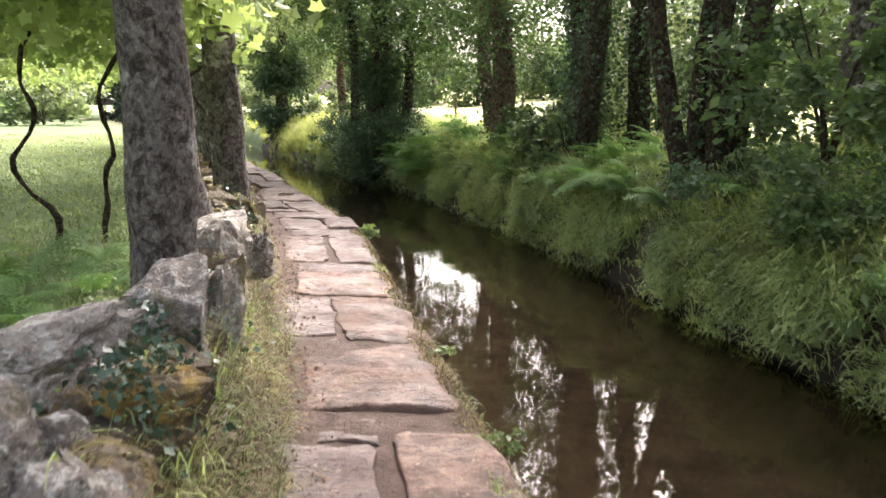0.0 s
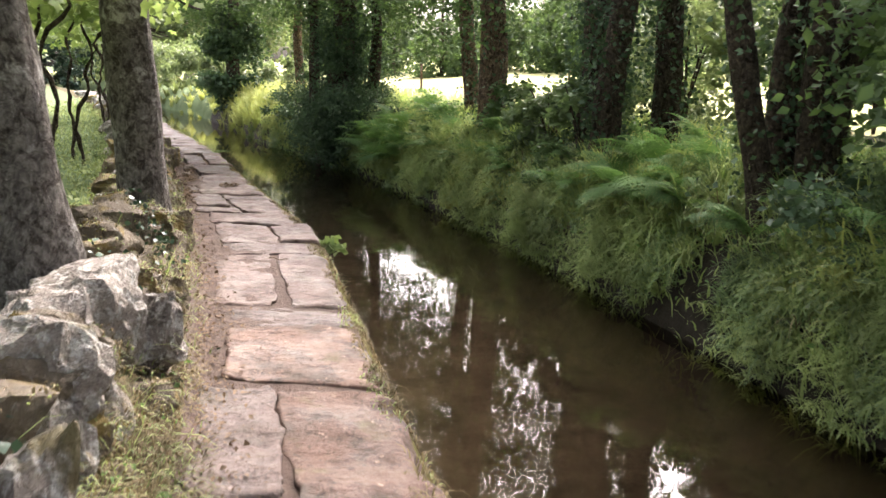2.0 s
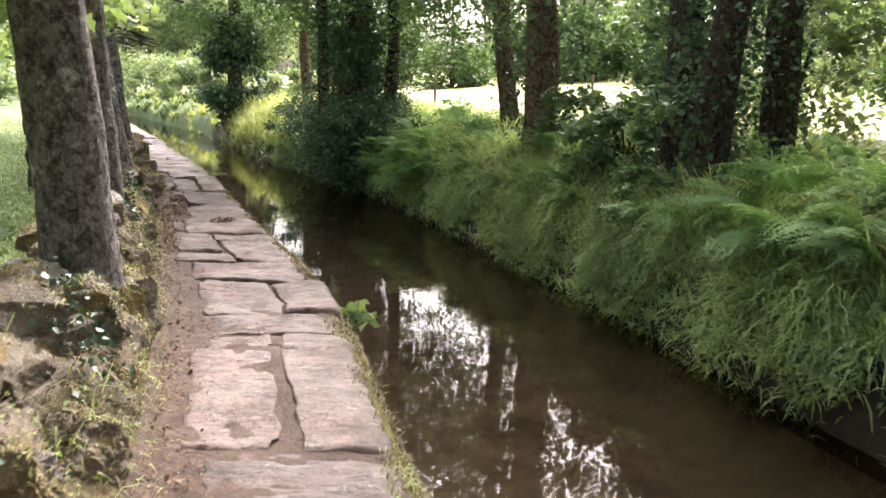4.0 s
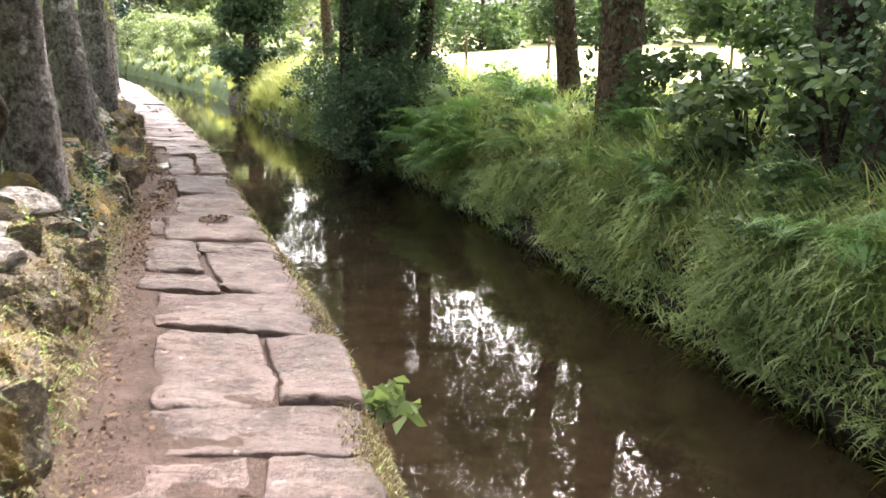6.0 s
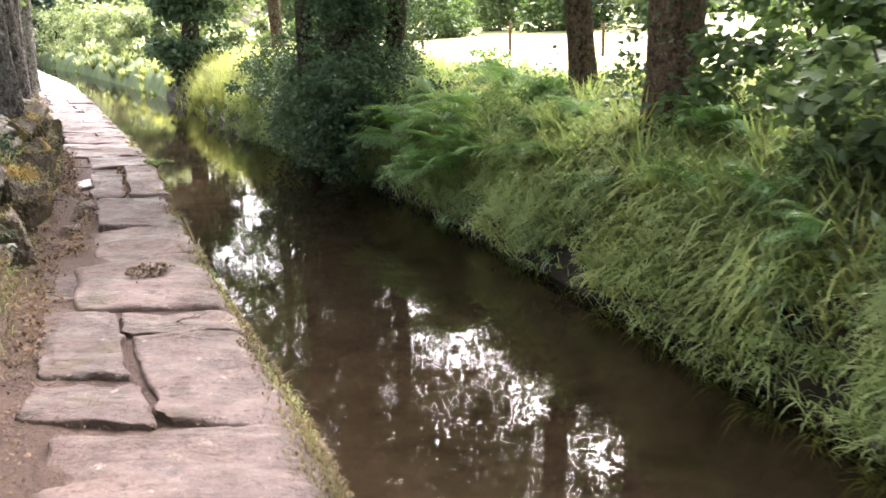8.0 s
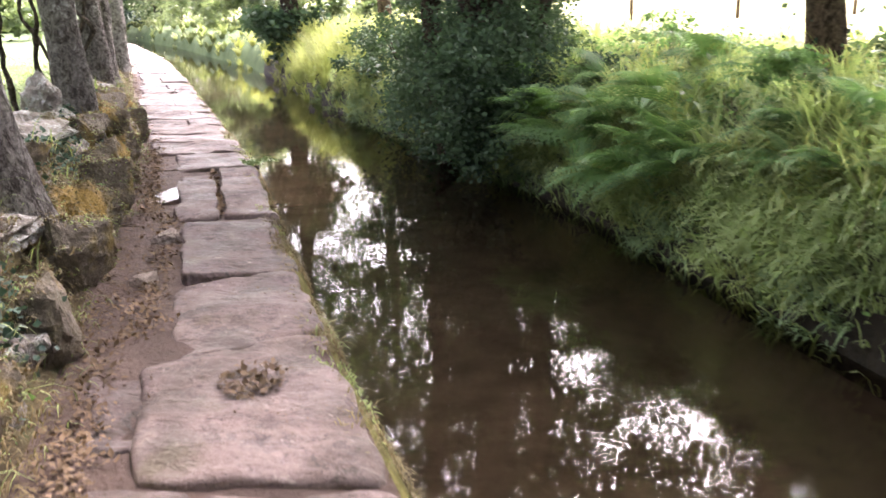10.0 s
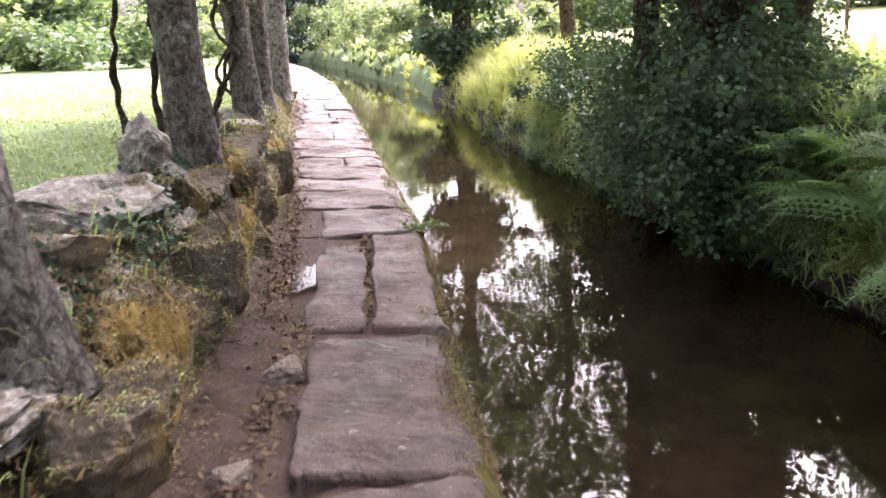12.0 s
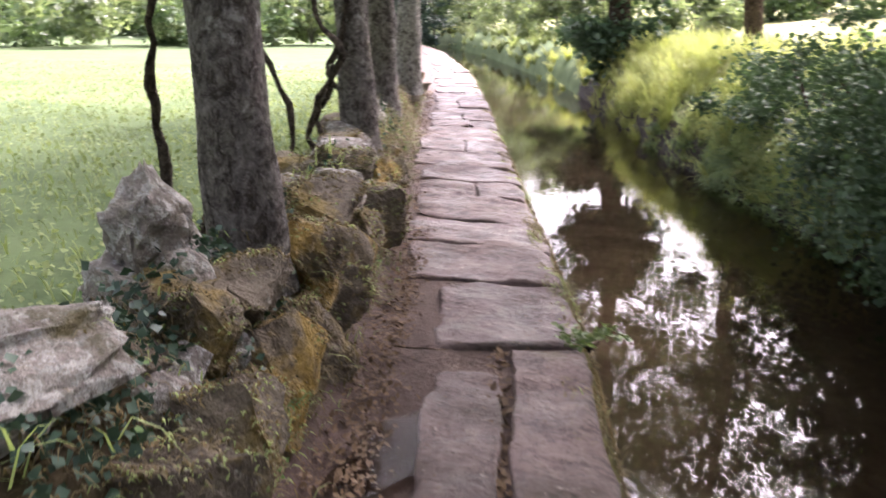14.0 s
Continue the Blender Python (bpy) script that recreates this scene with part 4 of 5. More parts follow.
def tufts(n, y0, y1, o0, o1, count, length, material, width=0.005, power=1.3, salt=4.0, droop=1.05):
    """Grass in tussocks: blades that spring from one foot and fall outwards, mostly towards the water."""
    feet, o = bank_roots(n, y0, y1, o0, o1, power)
    patch = np.array([noise.noise(Vector((a * 0.9, b * 0.9, salt))) for a, b in feet[:, :2]])
    feet, o, patch = feet[patch > -0.12], o[patch > -0.12], patch[patch > -0.12]
    size = rng.uniform(0.55, 1.25, len(feet)) * (0.9 + 0.5 * patch)
    k = np.repeat(np.arange(len(feet)), np.maximum(6, (count * size ** 2).astype(int)))
    a = rng.uniform(0, 2 * np.pi, len(k))
    r = np.sqrt(rng.uniform(0, 1, len(k))) * 0.07 * size[k]
    roots = feet[k] + np.c_[r * np.cos(a), r * np.sin(a), np.zeros(len(k))]
    sweep = np.interp(o[k], (0.05, 0.5, 1.6), (0.55, 0.4, 0.15))
    turn = rng.normal(size=(len(feet), 2)) * 0.6
    lean = np.c_[np.cos(a) - sweep + turn[k, 0], np.sin(a) - 0.25 * sweep + turn[k, 1]]
    ln = length * size[k] * np.interp(o[k], (0.05, 0.35), (0.62, 1.0))
    stuff("bank_grass", "long soft green grass in tussocks on the stream bank", "grass", blades("bank_grass", roots, ln, lean, material, width, droop * rng.uniform(0.55, 1.2, len(k)), 0.55))


GRASS_BLUE = leaf_mat("blue_green_grass", (0.10, 0.155, 0.072), (0.22, 0.295, 0.15), 0.4, 0.55, 0.25)
GRASS_GOLD = leaf_mat("yellow_green_grass", (0.19, 0.215, 0.075), (0.38, 0.40, 0.165), 0.5, 0.6, 0.2)
tufts(240, -5, 1, 0.02, 2.5, 24, 0.45, GRASS, 0.0170)
tufts(1500, 0.5, 15, 0.0, 0.13, 22, 0.22, GRASS, 0.0060, 1.0, 134.1, 1.5)
tufts(1500, 14, 28, 0.0, 0.13, 20, 0.24, GRASS_BLUE, 0.0075, 1.0, 144.1, 1.5)
tufts(2080, 0.5, 14, 0.04, 0.34, 26, 0.33, GRASS, 0.0061, 1.0, 4.0, 1.2)
tufts(1760, 0.5, 14, 0.04, 0.34, 26, 0.33, GRASS_BLUE, 0.0068, 1.0, 104.3, 1.2)
tufts(1760, 13, 27, 0.04, 0.34, 23, 0.33, GRASS, 0.0082, 1.0, 114.6, 1.2)
tufts(1120, 13, 27, 0.04, 0.34, 23, 0.33, GRASS_GOLD, 0.0082, 1.0, 124.2, 1.2)
tufts(1200, 1, 14, 0.12, 0.9, 33, 0.44, GRASS, 0.0066, 1.2, 4.0)
tufts(1200, 1, 15, 0.12, 2.6, 33, 0.44, GRASS_BLUE, 0.0070, 1.3, 14.0)
tufts(960, 1, 15, 0.3, 3.4, 33, 0.46, GRASS, 0.0074, 1.2, 24.0)
tufts(720, 2, 15, 0.14, 2.4, 26, 0.48, GRASS_GOLD, 0.0066, 1.2, 34.0)
tufts(1440, 13, 26, 0.12, 1.3, 31, 0.46, GRASS, 0.0088, 1.2, 44.0)
tufts(1040, 13, 26, 0.3, 4.2, 31, 0.50, GRASS, 0.0095, 1.3, 54.0)
tufts(1040, 12, 26, 0.2, 3.2, 26, 0.52, GRASS_GOLD, 0.0082, 1.2, 64.0)
tufts(400, 1, 24, 0.1, 2.4, 19, 0.46, GRASS_DRY, 0.0054, 1.2, 74.0)
tufts(1100, 25, 36, 0.0, 3.0, 34, 0.60, GRASS_GOLD, 0.011, 1.2, 84.0, 0.9)
tufts(700, 26, 46, 0.0, 6.0, 34, 0.6, GRASS_GOLD, 0.013, 1.2, 94.0, 0.8)
tufts(320, 44, 85, -0.05, 2.5, 30, 0.7, GRASS_LIGHT, 0.04, 1.2, 94.0, 0.7)
roots, o = bank_roots(24000, 0.5, 28, 0.0, 3.2, 1.4)
stuff("bank_grass", "short undergrowth grass between the tussocks", "grass", blades("bank_grass", roots, 0.24, np.c_[-0.5 + 0 * o, -0.2 + 0 * o], GRASS, 0.009, 0.8, 1.2))
for k in range(34):
    y = 2.5 + k * 0.72
    x = float(bank_edge(y)) + 0.25 + 1.7 * ((k * 0.618) % 1)
    shrub("low leafy herb clump in the bank grass", x, y, 0.45 + 0.3 * ((k * 0.37) % 1), 0.34, 650, 0.055, (FERN, LEAF, GRASS, LEAF_FAR)[k % 4], "bank herb clumps")
roots, o = bank_roots(34000, 1, 26, 0.05, 2.8, 1.2)
roots[:, 2] += rng.uniform(0.03, 0.32, len(roots))
p = roots[::3].copy()
p[:, 2] += 0.08
keep = np.array([noise.noise(Vector((a * 1.6, b * 1.6, 31.0))) for a, b in p[:, :2]]) > 0.0
stuff("bank_herbs", "broad-leaved herbs among the bank grass", "plants", leaf_mesh("bank_herbs", p[keep], 0.10, CLOVER, 0.2, 0.45))
stuff("bank_herbs", "low mixed green herbs among the bank grass", "plants", leaf_mesh("bank_herbs", roots, 0.055, FERN, 0.2, 0.5))


def field_roots(n, y0, y1, near, farther, power=2.0):
    y = rng.uniform(y0, y1, n)
    x = left_edge(y) - near - (farther - near) * rng.uniform(0, 1, n) ** power
    return np.c_[x, y, ground_zs(x, y) - 0.01]


roots = field_roots(19000, 1.5, 30, 0.8, 9, 1.6)
stuff("field_grass", "short bright green meadow grass beyond the wall", "grass", blades("field_grass", roots, 0.13, np.zeros((len(roots), 2)), GRASS_LIGHT, 0.006, 0.6))
roots = field_roots(24000, 1.5, 34, 0.9, 14, 1.5)
roots[:, 2] += rng.uniform(0.02, 0.09, len(roots))
stuff("field_clover", "clover and low broad leaves in the meadow", "plants", leaf_mesh("field_clover", roots, 0.045, GRASS_LIGHT, -0.1, 0.8, 2.0))
# verge between the wall and the path
for n, m, ln, lo, hi, y1, w in ((3500, GRASS_DRY, 0.13, -0.42, 0.05, 26, 0.003), (4000, GRASS_LIGHT, 0.13, -0.40, 0.06, 26, 0.003), (2500, GRASS, 0.24, -0.5, -0.1, 20, 0.004)):
    y = rng.uniform(1.5, y1, n)
    x = left_edge(y) + rng.uniform(lo, hi, n)
    keep = np.array([noise.noise(Vector((a * 1.7, b * 1.7, 7.0))) for a, b in zip(x, y)]) > rng.uniform(-0.7, 0.35, n)
    keep &= (y < 4.5) | (y > 19) | (rng.uniform(0, 1, n) < 0.15)
    x, y = x[keep], y[keep]
    z = ground_zs(x, y) + np.where(left_edge(y) - x > 0.15, rng.uniform(0, 0.22, len(x)), 0)
    stuff("verge_grass", "thin dry and green grass at the wall's foot", "grass", blades("verge_grass", np.c_[x, y, z], ln, np.c_[np.full(len(x), 0.8), -0.2 + 0 * x], m, w, 1.0))
y = 1.6 + 4.2 * rng.uniform(0, 1, 9000) ** 1.5
x = left_edge(y) - rng.uniform(-0.06, 0.42, 9000)
for m, k in ((GRASS_LIGHT, 0), (GRASS_DRY, 1), (GRASS_DRY, 2)):
    a, b = x[k::3], y[k::3]
    stuff("verge_grass", "soft yellow green grass sloping down to the path", "grass", blades("verge_grass", np.c_[a, b, ground_zs(a, b) - 0.01], 0.13, np.c_[np.full(len(a), 0.7), -0.3 + 0 * a], m, 0.0028, 1.0))
# moss, dry grass and small leaves on the wall's mound
def mound(n, salt, lo=0.05, hi=0.75, y1=32):
    y = 1.2 + (y1 - 1.2) * rng.uniform(0, 1, n) ** 1.15
    x = left_edge(y) - rng.uniform(lo, hi, n)
    keep = np.array([noise.noise(Vector((a * 2.1, b * 2.1, salt))) for a, b in zip(x, y)]) > rng.uniform(-0.3, 0.35, n)
    x, y = x[keep], y[keep]
    return np.c_[x, y, ground_zs(x, y)]


for n, m, ln, w, dr, salt in ((26000, MOSS_LEAF, 0.045, 0.003, 1.2, 1.0), (9000, GRASS_DRY, 0.08, 0.0035, 1.3, 2.0), (4500, GRASS_BLUE, 0.07, 0.003, 1.1, 3.0), (1600, GRASS_DRY, 0.16, 0.004, 1.0, 4.0)):
    p = mound(n, salt)
    p[:, 2] += rng.uniform(-0.02, 0.10, len(p))
    stuff("wall_moss", "brown moss and dry grass tufts hanging on the wall", "moss", blades("wall_moss", p, ln, np.c_[np.full(len(p), 0.8), -0.2 + 0 * p[:, 0]], m, w, dr))
for n, m, salt in ((30000, MOSS_LEAF, 6.0), (12000, GRASS_DRY, 7.0), (6000, GRASS, 8.0)):
    p = mound(n, salt, 0.06, 0.5, 30)
    p[:, 0] += 0.07
    p[:, 2] += rng.uniform(-0.03, 0.10, len(p))
    stuff("wall_moss", "ochre brown moss draped over the wall's face", "moss", blades("wall_moss", p, 0.055, np.c_[np.full(len(p), 0.8), -0.1 + 0 * p[:, 0]], m, 0.003, 1.5, 0.8))
# moss cushions on the mossy stones
p = []
for me, mw in moss_beds:
    for v in me.vertices:
        q = mw @ v.co
        if v.normal.z > -0.25 and noise.noise(q * 3.2) + 0.35 * v.normal.z > 0.05:
            p.append(q)
p = np.array(p)
for n, m, ln, w in ((52000, MOSS_LEAF, 0.032, 0.0045), (20000, GRASS, 0.028, 0.004), (12000, GRASS_DRY, 0.05, 0.0035)):
    q = p[rng.integers(0, len(p), n)] + rng.normal(size=(n, 3)) * (0.016, 0.016, 0.006)
    q = q[np.array([noise.noise(Vector((a * 2.6, b * 2.6, ln * 300))) for a, b in q[:, :2]]) > rng.uniform(-0.5, 0.2, n)]
    stuff("stone_moss", "soft ochre and olive moss on the wall stones", "moss", blades("stone_moss", q, ln, np.c_[np.full(len(q), 0.7), -0.2 + 0 * q[:, 0]], m, w, 1.3, 0.9))
p = mound(3500, 5.0)
p[:, 2] += rng.uniform(0.0, 0.12, len(p))
stuff("wall_herbs", "small green herbs rooted between the wall stones", "plants", leaf_mesh("wall_herbs", p, 0.035, FERN, 0.1, 0.7))
# moss and tufts on the water edge of the path
for n, m, ln, u0, u1, low in ((46000, MOSS_LEAF, 0.03, -0.05, 0.13, -0.25), (26000, GRASS_DRY, 0.05, -0.05, 0.17, 0.0), (22000, GRASS, 0.04, -0.05, 0.16, 0.12), (7000, GRASS_LIGHT, 0.10, -0.03, 0.09, 0.15), (6000, GRASS_DRY, 0.12, -0.03, 0.10, 0.1)):
    y = 2.0 + 36 * rng.uniform(0, 1, n) ** 1.2
    u = u0 + (u1 - u0) * rng.uniform(0, 1, n) ** 1.5
    keep = np.array([noise.noise(Vector((a * 3.0, b * 1.6, ln * 100))) for a, b in zip(u, y)]) > rng.uniform(low, low + 0.5, n)
    y, u = y[keep], u[keep]
    x = right_edge(y) - u
    z = np.interp(u, (-0.05, -0.01, 0.04, 0.12), (-0.16, -0.04, 0.012, 0.034))
    stuff("edge_grass", "short moss and grass along the slabs' water edge", "grass", blades("edge_grass", np.c_[x, y, z], ln, np.c_[np.full(len(x), 0.6), 0 * x], m, 0.003, 1.1, 1.0))

# dead leaves and crumbs on the earth
for n, size, lo, reach in ((7000, 0.028, -0.08, 0.13), (8000, 0.013, -0.08, 0.17), (500, 0.045, -0.12, 0.15)):
    y = 2.0 + 30 * rng.uniform(0, 1, n)
    x = left_edge(y) + lo + np.abs(rng.normal(size=n)) * reach
    x = np.minimum(x, right_edge(y) - 0.05)
    deep = np.where(right_edge(y) - x < 0.95, 0.045, 0.028)
    stuff("leaf_litter", "small brown dead leaves on the trodden earth", "leaves", leaf_mesh("leaf_litter", np.c_[x, y, deep + rng.uniform(0, 0.012, n)], size, LITTER, 0.0, 0.6, 5.0))
y = rng.uniform(2.0, 30, 3600)
x = right_edge(y) - rng.uniform(0.03, 1.0, 3600)
keep = np.array([noise.noise(Vector((a * 1.9, b * 1.9, 51.0))) for a, b in zip(x, y)]) > rng.uniform(0.0, 0.5, 3600)
stuff("leaf_litter", "scattered leaf crumbs lying on the slabs", "leaves", leaf_mesh("leaf_litter", np.c_[x, y, np.full(3600, 0.062)][keep], 0.016, LITTER, 0.0, 0.5, 6.0))
y = rng.uniform(12.5, 20.5, 2600)
x = right_edge(y) - np.interp(y, (12.5, 14.4, 14.6, 16.7, 16.9, 20.5), (1.08, 1.02, 0.86, 0.76, 0.92, 1.0)) + rng.normal(size=2600) * 0.05
stuff("leaf_litter", "brown leaf crumbs along the slabs' inner edge", "leaves", leaf_mesh("leaf_litter", np.c_[x, y, 0.03 + rng.uniform(0, 0.02, 2600)], 0.03, LITTER, 0.0, 0.6, 4.0))
y = rng.uniform(16.9, 18.6, 500)
x = right_edge(y) - 0.43 + rng.uniform(-0.03, 0.03, 500)
stuff("leaf_litter", "dark dead leaves caught in the gap between slabs", "leaves", leaf_mesh("leaf_litter", np.c_[x, y, 0.012 + rng.uniform(0, 0.02, 500)], 0.04, LITTER, 0.0, 0.6, 3.0))

# ivy over the wall
pts = []
for y0, n, spread, inn in ((2.75, 260, 0.12, 0.40), (3.2, 260, 0.16, 0.38), (4.4, 160, 0.14, 0.3), (6.5, 160, 0.2, 0.3), (8.4, 250, 0.25, 0.3), (12.3, 400, 0.25, 0.26), (13.9, 350, 0.2, 0.26), (15.6, 200, 0.2, 0.4), (16.7, 1100, 0.28, 0.40), (17.5, 1000, 0.22, 0.36), (18.6, 200, 0.2, 0.34), (20.0, 300, 0.5, 0.3), (24.0, 500, 0.8, 0.3)):
    y = y0 + rng.normal(size=n) * spread
    x = left_edge(y) - inn + rng.normal(size=n) * 0.085
    pts.append(np.c_[x, y, np.interp(left_edge(y) - x, (0.1, 0.45), (0.24, 0.66)) + rng.uniform(-0.1, 0.1, n)])
stuff("wall_ivy", "dark glossy ivy trailing over the wall stones", "ivy", leaf_mesh("wall_ivy", np.concatenate(pts), 0.036, IVY_DARK, 0.5, 0.9, 0.3))


# ---- ferns ----
def frond_mesh(length, arch):
    """A frond in the xz plane: a midrib with paired leaflets, each of small lobes."""
    v, f = [], []

    def lobe(p, d, n, ln, w):
        b = len(v)
        s = d.cross(n).normalized()
        v.extend([p, p + d * ln * 0.4 + s * w + n * ln * 0.05, p + d * ln, p + d * ln * 0.4 - s * w + n * ln * 0.05])
        f.extend([(b, b + 1, b + 2), (b, b + 2, b + 3)])

    at = lambda k: Vector((length * (k - 0.18 * k * k), 0, length * arch * (k * 1.15 - k * k * 1.25)))
    for i in range(15):
        k = 0.10 + 0.9 * i / 15
        p, t = at(k), (at(k + 0.02) - at(k - 0.02)).normalized()
        reach = length * 0.30 * math.sin(min(1.0, (1.03 - k) * 1.3) * math.pi / 2) * (0.6 + 0.4 * min(1, k * 4))
        nrm = Vector((-t.z, 0, t.x))
        for side in (-1, 1):
            d = (t * 0.55 + Vector((0, side, 0)) - nrm * 0.18).normalized()
            for j in range(4):
                q = p + d * reach * j / 4
                w = reach * 0.19 * (1 - j / 5)
                lobe(q, (d + t * 0.9).normalized(), nrm, reach * 0.30 * (1 - j / 6), w * 0.34)
                lobe(q, (d - t * 0.7).normalized(), nrm, reach * 0.30 * (1 - j / 6), w * 0.34)
    for i in range(8):
        b = len(v)
        p, q = at(i / 8), at((i + 1) / 8)
        h = Vector((0, 0.004, 0))
        v.extend([p - h, p + h, q + h, q - h])
        f.extend([(b, b + 1, b + 2), (b, b + 2, b + 3)])
    return mesh_np("frond", [tuple(a) for a in v], f, FERN)


fronds = [frond_mesh(0.75, 0.55), frond_mesh(0.6, 0.75), frond_mesh(0.85, 0.4)]


def fern(x, y, size, label="green bracken fern arching over the bank", group="bank ferns", towards=None, n=9, lift=0.0):
    t = thing("fern", label, "fern", (x, y, ground_z(x, y) + lift), group=group)
    rr = random.Random(int(x * 77 + y * 13))
    for k in range(n):
        ob = child("frond", fronds[rr.randint(0, 2)], t)
        a = 360 * k / n + rr.uniform(-20, 20) if towards is None else towards + rr.uniform(-85, 85)
        ob.matrix_basis = pose(0, 0, 0, rr.uniform(-15, 15), rr.uniform(-35, 5), a) @ Matrix.Scale(size * rr.uniform(0.75, 1.15), 4)


for dx, y, s in ((0.35, 10.1, 1.15), (0.5, 9.6, 1.1), (0.7, 10.4, 1.1), (0.35, 9.2, 0.9), (0.9, 9.9, 1.0), (0.3, 11.2, 0.8), (0.55, 11.8, 0.8), (0.3, 8.3, 0.9), (0.6, 7.6, 0.9), (0.3, 12.9, 0.7), (0.35, 14.0, 0.8), (0.2, 14.6, 0.7),
                  (0.3, 15.6, 0.7), (0.2, 17.2, 0.9), (0.3, 17.8, 1.0), (0.25, 18.4, 1.0), (0.5, 18.0, 0.9), (0.2, 19.0, 0.9), (0.6, 19.0, 0.8), (0.9, 17.2, 0.9), (1.2, 18.5, 0.9), (0.5, 16.4, 0.8), (1.0, 15.0, 0.8),
                  (0.2, 5.2, 0.8), (0.5, 6.4, 0.9), (1.0, 13.4, 0.8), (1.4, 10.8, 0.9), (1.3, 9.0, 0.9), (0.3, 9.9, 1.0), (0.45, 10.6, 1.0), (0.25, 11.6, 0.8), (0.4, 13.4, 0.8), (0.7, 14.3, 0.9), (0.3, 16.0, 0.8), (0.15, 16.8, 0.8), (0.7, 16.0, 0.8), (0.4, 20.0, 0.8),
                  (0.08, 17.0, 1.0), (0.05, 17.6, 1.1), (0.10, 18.2, 1.1), (0.06, 18.7, 1.0), (0.15, 19.2, 0.9)):
    fern(float(bank_edge(y)) + dx, y, s * (1.05 if y > 16.5 else 0.9), towards=200, lift=0.30 if y > 16.5 else 0.22, n=8)
for x, y, s in ((-2.35, 4.5, 0.8), (-2.7, 5.3, 0.9), (-2.1, 5.1, 0.7), (-3.0, 4.8, 0.8), (-2.5, 6.2, 0.7), (-2.0, 4.1, 0.6), (-3.4, 6.0, 0.8)):
    fern(x, y, s, "light green fern growing behind the wall", "field ferns")
for x, y, s in ((-4.20, 16.55, 0.32), (-4.42, 17.3, 0.34), (-3.82, 15.2, 0.25)):
    fern(x, y, s, "small fern sprouting from the mossy wall", "wall ferns", 0, 3, 0.08)


# ---- grape vines ----
def vine(x, y, top, sx, sy, r=0.027):
    """A twisted black stem up to the trellis."""
    z = ground_z(x, y) - 0.05
    t = thing("grape_vine", "old twisted black grape vine stem in the meadow", "vine", (x, y, z), group="grape vines")
    p, rad = [], []
    for i in range(22):
        k = i / 21
        p.append((sx * k + 0.34 * noise.noise(Vector((k * 3.6, x * 5, y))) + 0.09 * noise.noise(Vector((k * 10, x, y * 3))), sy * k + 0.10 * noise.noise(Vector((k * 3.3, y * 4, x))), (top - z) * k))
        rad.append(r * (1 - 0.45 * k) * (1 + 0.25 * math.sin(k * 31 + x)))
    child("stem", tube("stem", p, rad, BARK_DARK, 9, 0.25, x), t)
    arm = [(sx + (0.25 + 0.12 * math.sin(s)) * s * 0.4, sy + s * 0.9, top - z + 0.06 * math.sin(s * 2.2)) for s in np.linspace(0, 2.2, 9)]
    child("arm", tube("arm", arm, [0.016] * 9, BARK_DARK, 6), t)


for x, y, sx, sy in ((-3.2, 6.8, -0.22, 0.2), (-2.85, 7.2, 0.12, 0.1), (-3.15, 9.6, 0.1, 0.3), (-3.5, 10.6, -0.1, 0.2), (-3.2, 11.3, 0.15, 0.1), (-4.2, 13.2, 0.1, 0.1), (-4.6, 14.0, 0.0, 0.2),
                     (-5.75, 18.4, 0.35, 0.1), (-5.35, 18.3, 0.0, 0.15), (-5.9, 20.3, 0.1, 0.1), (-6.3, 21.2, 0.1, 0.2), (-6.9, 22.4, 0.1, 0.2), (-6.5, 20.6, 0.05, 0.1)):
    vine(x, y, 2.35, sx, sy)
pts = []
for k in range(270):
    # Clusters past the first 150 are extra, added to shade mound and path.
    y = rng.uniform(3.5, 26) if k < 150 else rng.uniform(4.5, 14)
    c = (float(left_edge(y)) - (rng.uniform(0.5, 5.0) if k < 150 else rng.uniform(0.4, 3.2)), y, rng.uniform(2.25, 2.75))
    n = 70
    pts.append(np.array(c) + rng.normal(size=(n, 3)) * (0.32, 0.32, 0.13))
trellis = thing("vine_trellis", "wire trellis carrying bright green grape leaves", "trellis")
child("foliage", lobed_mesh("foliage", np.concatenate(pts), 0.14, VINE_LEAF), trellis, "translucent bright green grape leaves")
for k in range(7):
    off = 0.5 + k * 0.75
    p = [(float(left_edge(y)) - off, y, 2.32 - 0.04 * math.sin(y * 0.9)) for y in np.linspace(2.0, 26, 14)]
    child("wire", tube("wire", p, [0.004] * 14, BARK_DARK, 4), trellis)

# ---- puddle ----
puddle_v = [(0, 0, 0)] + [(0.17 * (1 + 0.3 * math.sin(a * 3 + 1)) * math.cos(a), 0.30 * (1 + 0.2 * math.sin(a * 5)) * math.sin(a), 0) for a in np.linspace(0, 2 * math.pi, 36, endpoint=False)]
puddle = thing("puddle", "small shiny puddle in the trodden earth", "puddle", (-4.12, 17.58, 0.024), mesh_np("puddle", puddle_v, [(0, k, k % 36 + 1) for k in range(1, 37)], PUDDLE))


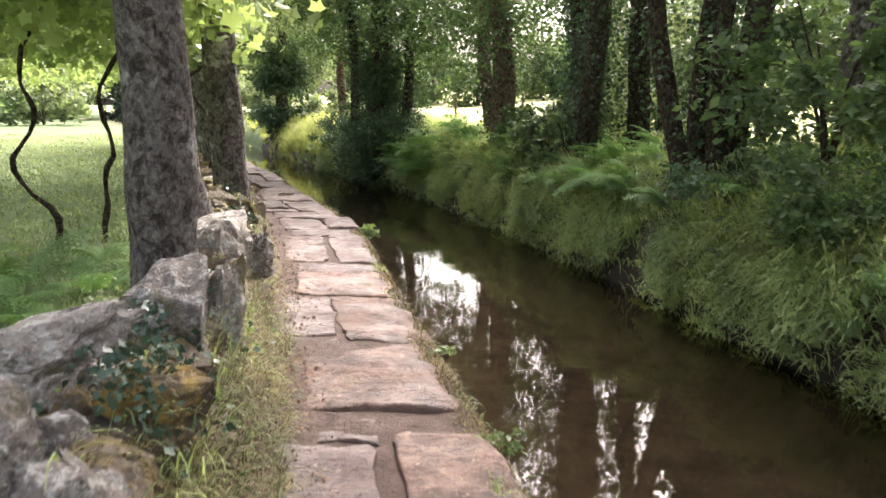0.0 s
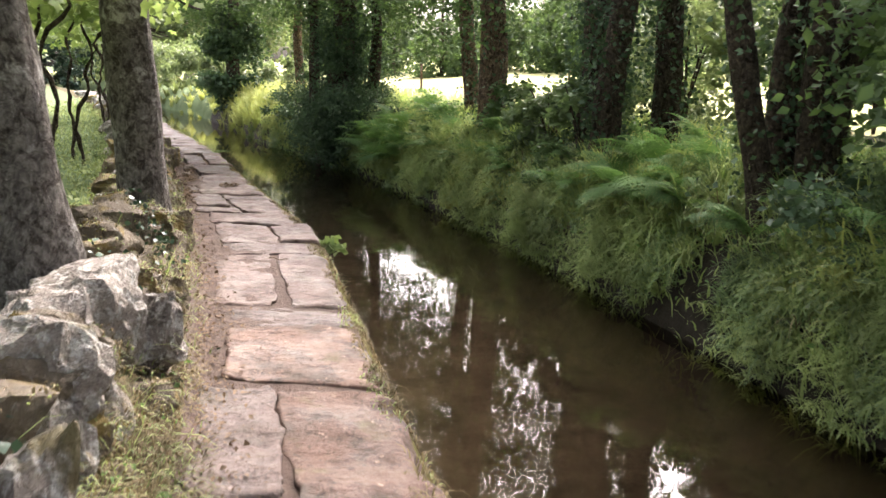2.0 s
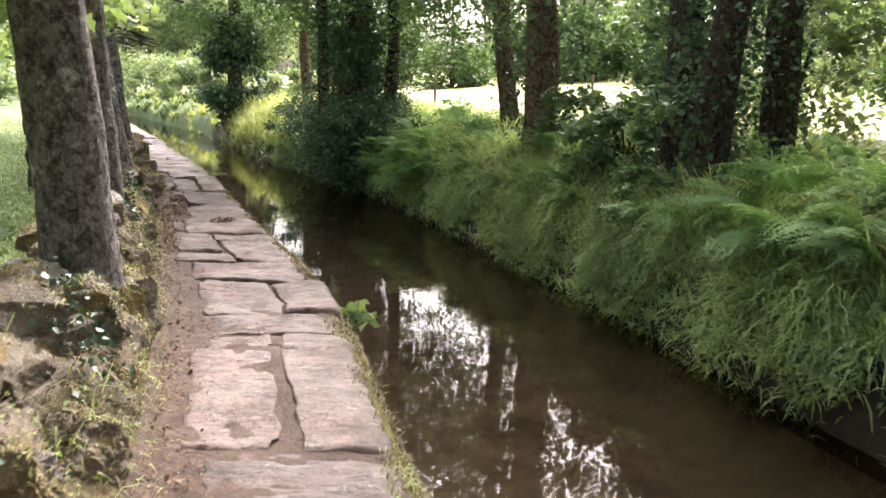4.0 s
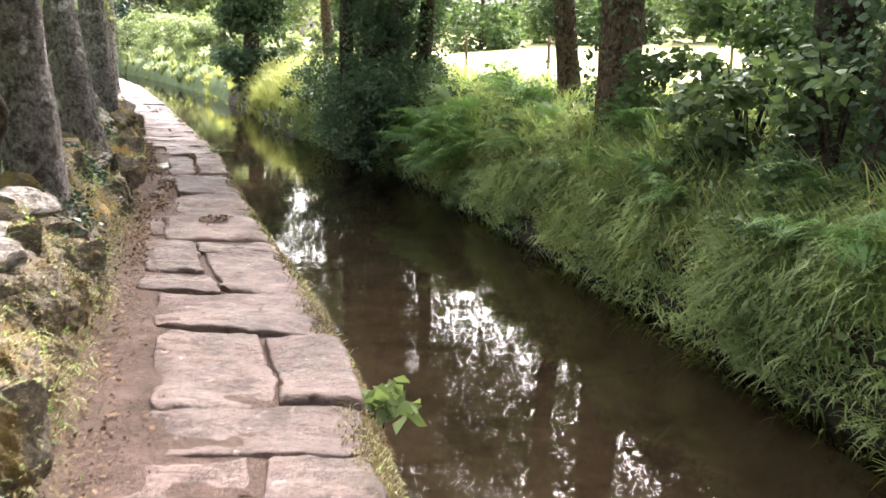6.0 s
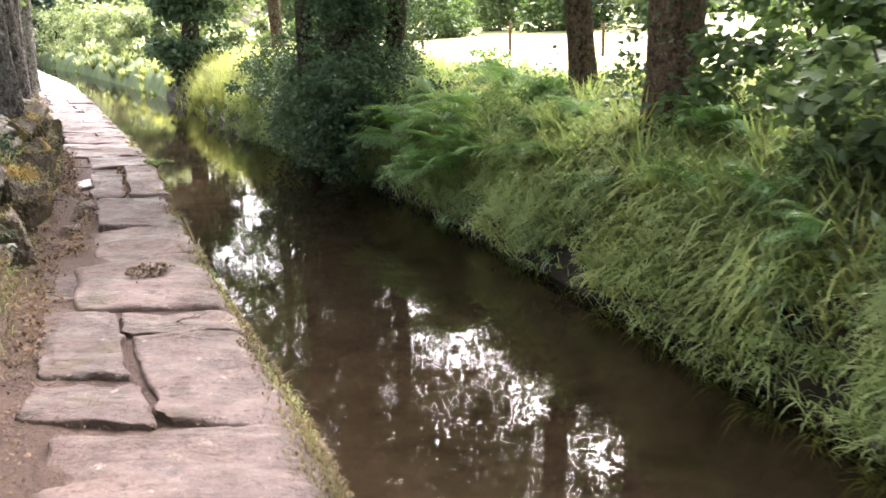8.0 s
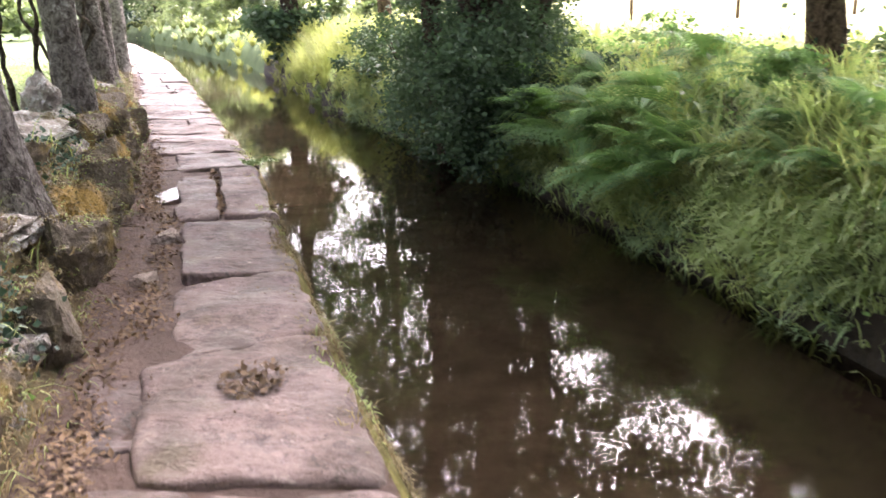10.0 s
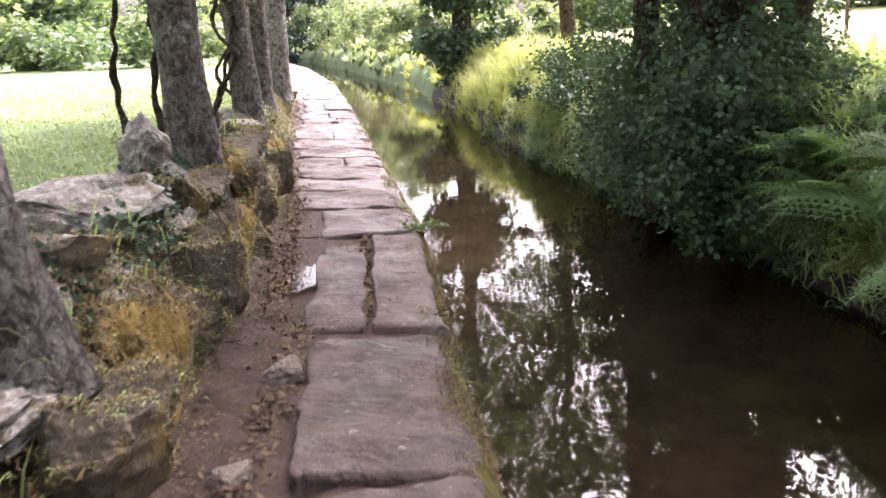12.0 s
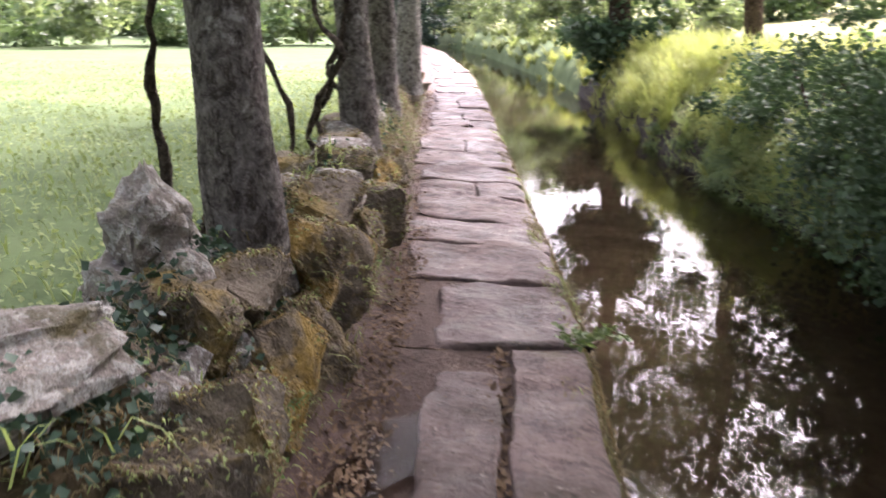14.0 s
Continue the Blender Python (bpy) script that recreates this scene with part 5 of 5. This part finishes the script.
# ---- grape shoot hanging by the first trunks ----
def grape_leaf():
    """A five-lobed leaf, cupped, about one unit long."""
    ring = []
    for k in range(30):
        a = 2 * math.pi * k / 30
        r = 0.36 + 0.14 * abs(math.cos(a * 2.5)) ** 0.7 + 0.02 * math.sin(a * 14)
        if abs(a - math.pi) < 0.25:
            r *= 0.45
        ring.append((r * math.cos(a) + 0.3, r * math.sin(a), -0.16 * r * r + 0.03 * math.sin(a * 5)))
    return mesh_np("leaf", [(0.05, 0, 0.02)] + ring, [(0, k, k % 30 + 1) for k in range(1, 31)], VINE_LEAF)


grape = grape_leaf()
shoot = thing("vine_shoot", "hanging grape shoot with large pale green leaves", "vine", (-1.14, 5.0, 2.27))
sp = [(0, 0, 0), (0.08, 0.05, -0.12), (0.2, 0.08, -0.22), (0.33, 0.1, -0.30), (0.42, 0.1, -0.42)]
child("stem", tube("stem", sp, (0.006, 0.005, 0.004, 0.003, 0.002), VINE_LEAF, 5), shoot)
child("tendril", tube("tendril", [(0.2 + 0.02 * math.sin(k * 0.9), 0.08, -0.2 - 0.03 * k) for k in range(12)], [0.0018] * 12, VINE_LEAF, 4), shoot)
rs = random.Random(5)
for x, y, z, sc in ((0.02, 0.0, -0.05, 0.14), (0.10, 0.06, -0.10, 0.13), (0.18, 0.02, -0.20, 0.12), (0.26, 0.12, -0.24, 0.13), (0.36, 0.08, -0.28, 0.12), (0.42, 0.1, -0.33, 0.10), (-0.1, 0.1, 0.02, 0.15), (0.0, 0.15, 0.05, 0.14), (-0.15, -0.1, 0.08, 0.15)):
    child("leaf", grape, shoot).matrix_basis = pose(x, y, z, rs.uniform(20, 80), rs.uniform(-30, 50), rs.uniform(-120, 40)) @ Matrix.Scale(sc, 4)


# ---- weeds, stains and field posts ----
shrub("broad-leaved weed hanging over the slab's edge", float(right_edge(10.3)) + 0.05, 10.28, 0.20, 0.13, 60, 0.10, CLOVER, "edge weeds", z=-0.12)
shrub("small weed at the slab's water edge", float(right_edge(5.0)) + 0.02, 5.0, 0.10, 0.09, 60, 0.04, CLOVER, "edge weeds", z=-0.03)
shrub("small weed at the slab's water edge", float(right_edge(3.6)) + 0.02, 3.6, 0.12, 0.10, 80, 0.04, CLOVER, "edge weeds", z=-0.05)
shrub("small weed at the slab's water edge", float(right_edge(18.8)) + 0.0, 18.8, 0.10, 0.16, 140, 0.04, CLOVER, "edge weeds", z=0.0)
a = rng.uniform(0, 2 * np.pi, 260)
r = np.sqrt(rng.uniform(0, 1, 260))
stuff("leaf_litter", "patch of wet brown leaves on a slab", "leaves", leaf_mesh("leaf_litter", np.c_[-2.56 + 0.13 * r * np.cos(a), 14.0 + 0.16 * r * np.sin(a), np.full(260, 0.062)], 0.03, LITTER, 0.0, 0.7, 6.0))


def field_post(x, y):
    z = ground_z(x, y) - 0.2
    t = thing("fence_post", "weathered wooden fence post in the bright meadow", "post", (x, y, z), group="meadow fence posts")
    child("shaft", tube("shaft", [(0, 0, 0), (0.01, 0, 0.5), (0, 0.01, 1.0), (0, 0, 1.45), (0, 0, 1.46)], (0.06, 0.058, 0.055, 0.052, 0.01), BARK_BROWN, 10, 0.1, x), t)
    return t


for k in range(6):
    field_post(0.6 + 3.1 * k, 41.5 - 1.2 * k)


# ---- fallen twigs on the path ----
for x, y, a, ln in ((-3.02, 16.9, 20, 0.22), (-3.12, 16.95, 65, 0.16), (-4.0, 16.4, -15, 0.3), (-2.1, 13.0, 40, 0.18), (-4.35, 18.4, 10, 0.26), (-0.2, 5.2, 70, 0.15), (-1.25, 9.3, -30, 0.2)):
    t = thing("twig", "thin dry twig fallen on the path", "twig", (x, y, 0.075), group="fallen twigs")
    p = [(ln * (k / 5 - 0.5), 0.012 * math.sin(k * 2.1 + x), 0.004 * math.sin(k * 1.7)) for k in range(6)]
    child("stick", tube("stick", p, (0.004, 0.0038, 0.0035, 0.003, 0.0025, 0.0015), BARK_BROWN, 6), t)
    child("side_shoot", tube("side_shoot", [(0, 0, 0), (0.03, 0.025, 0.003), (0.06, 0.035, 0.004)], (0.0025, 0.002, 0.001), BARK_BROWN, 5), t)
    t.rotation_euler = (0, 0, radians(a))
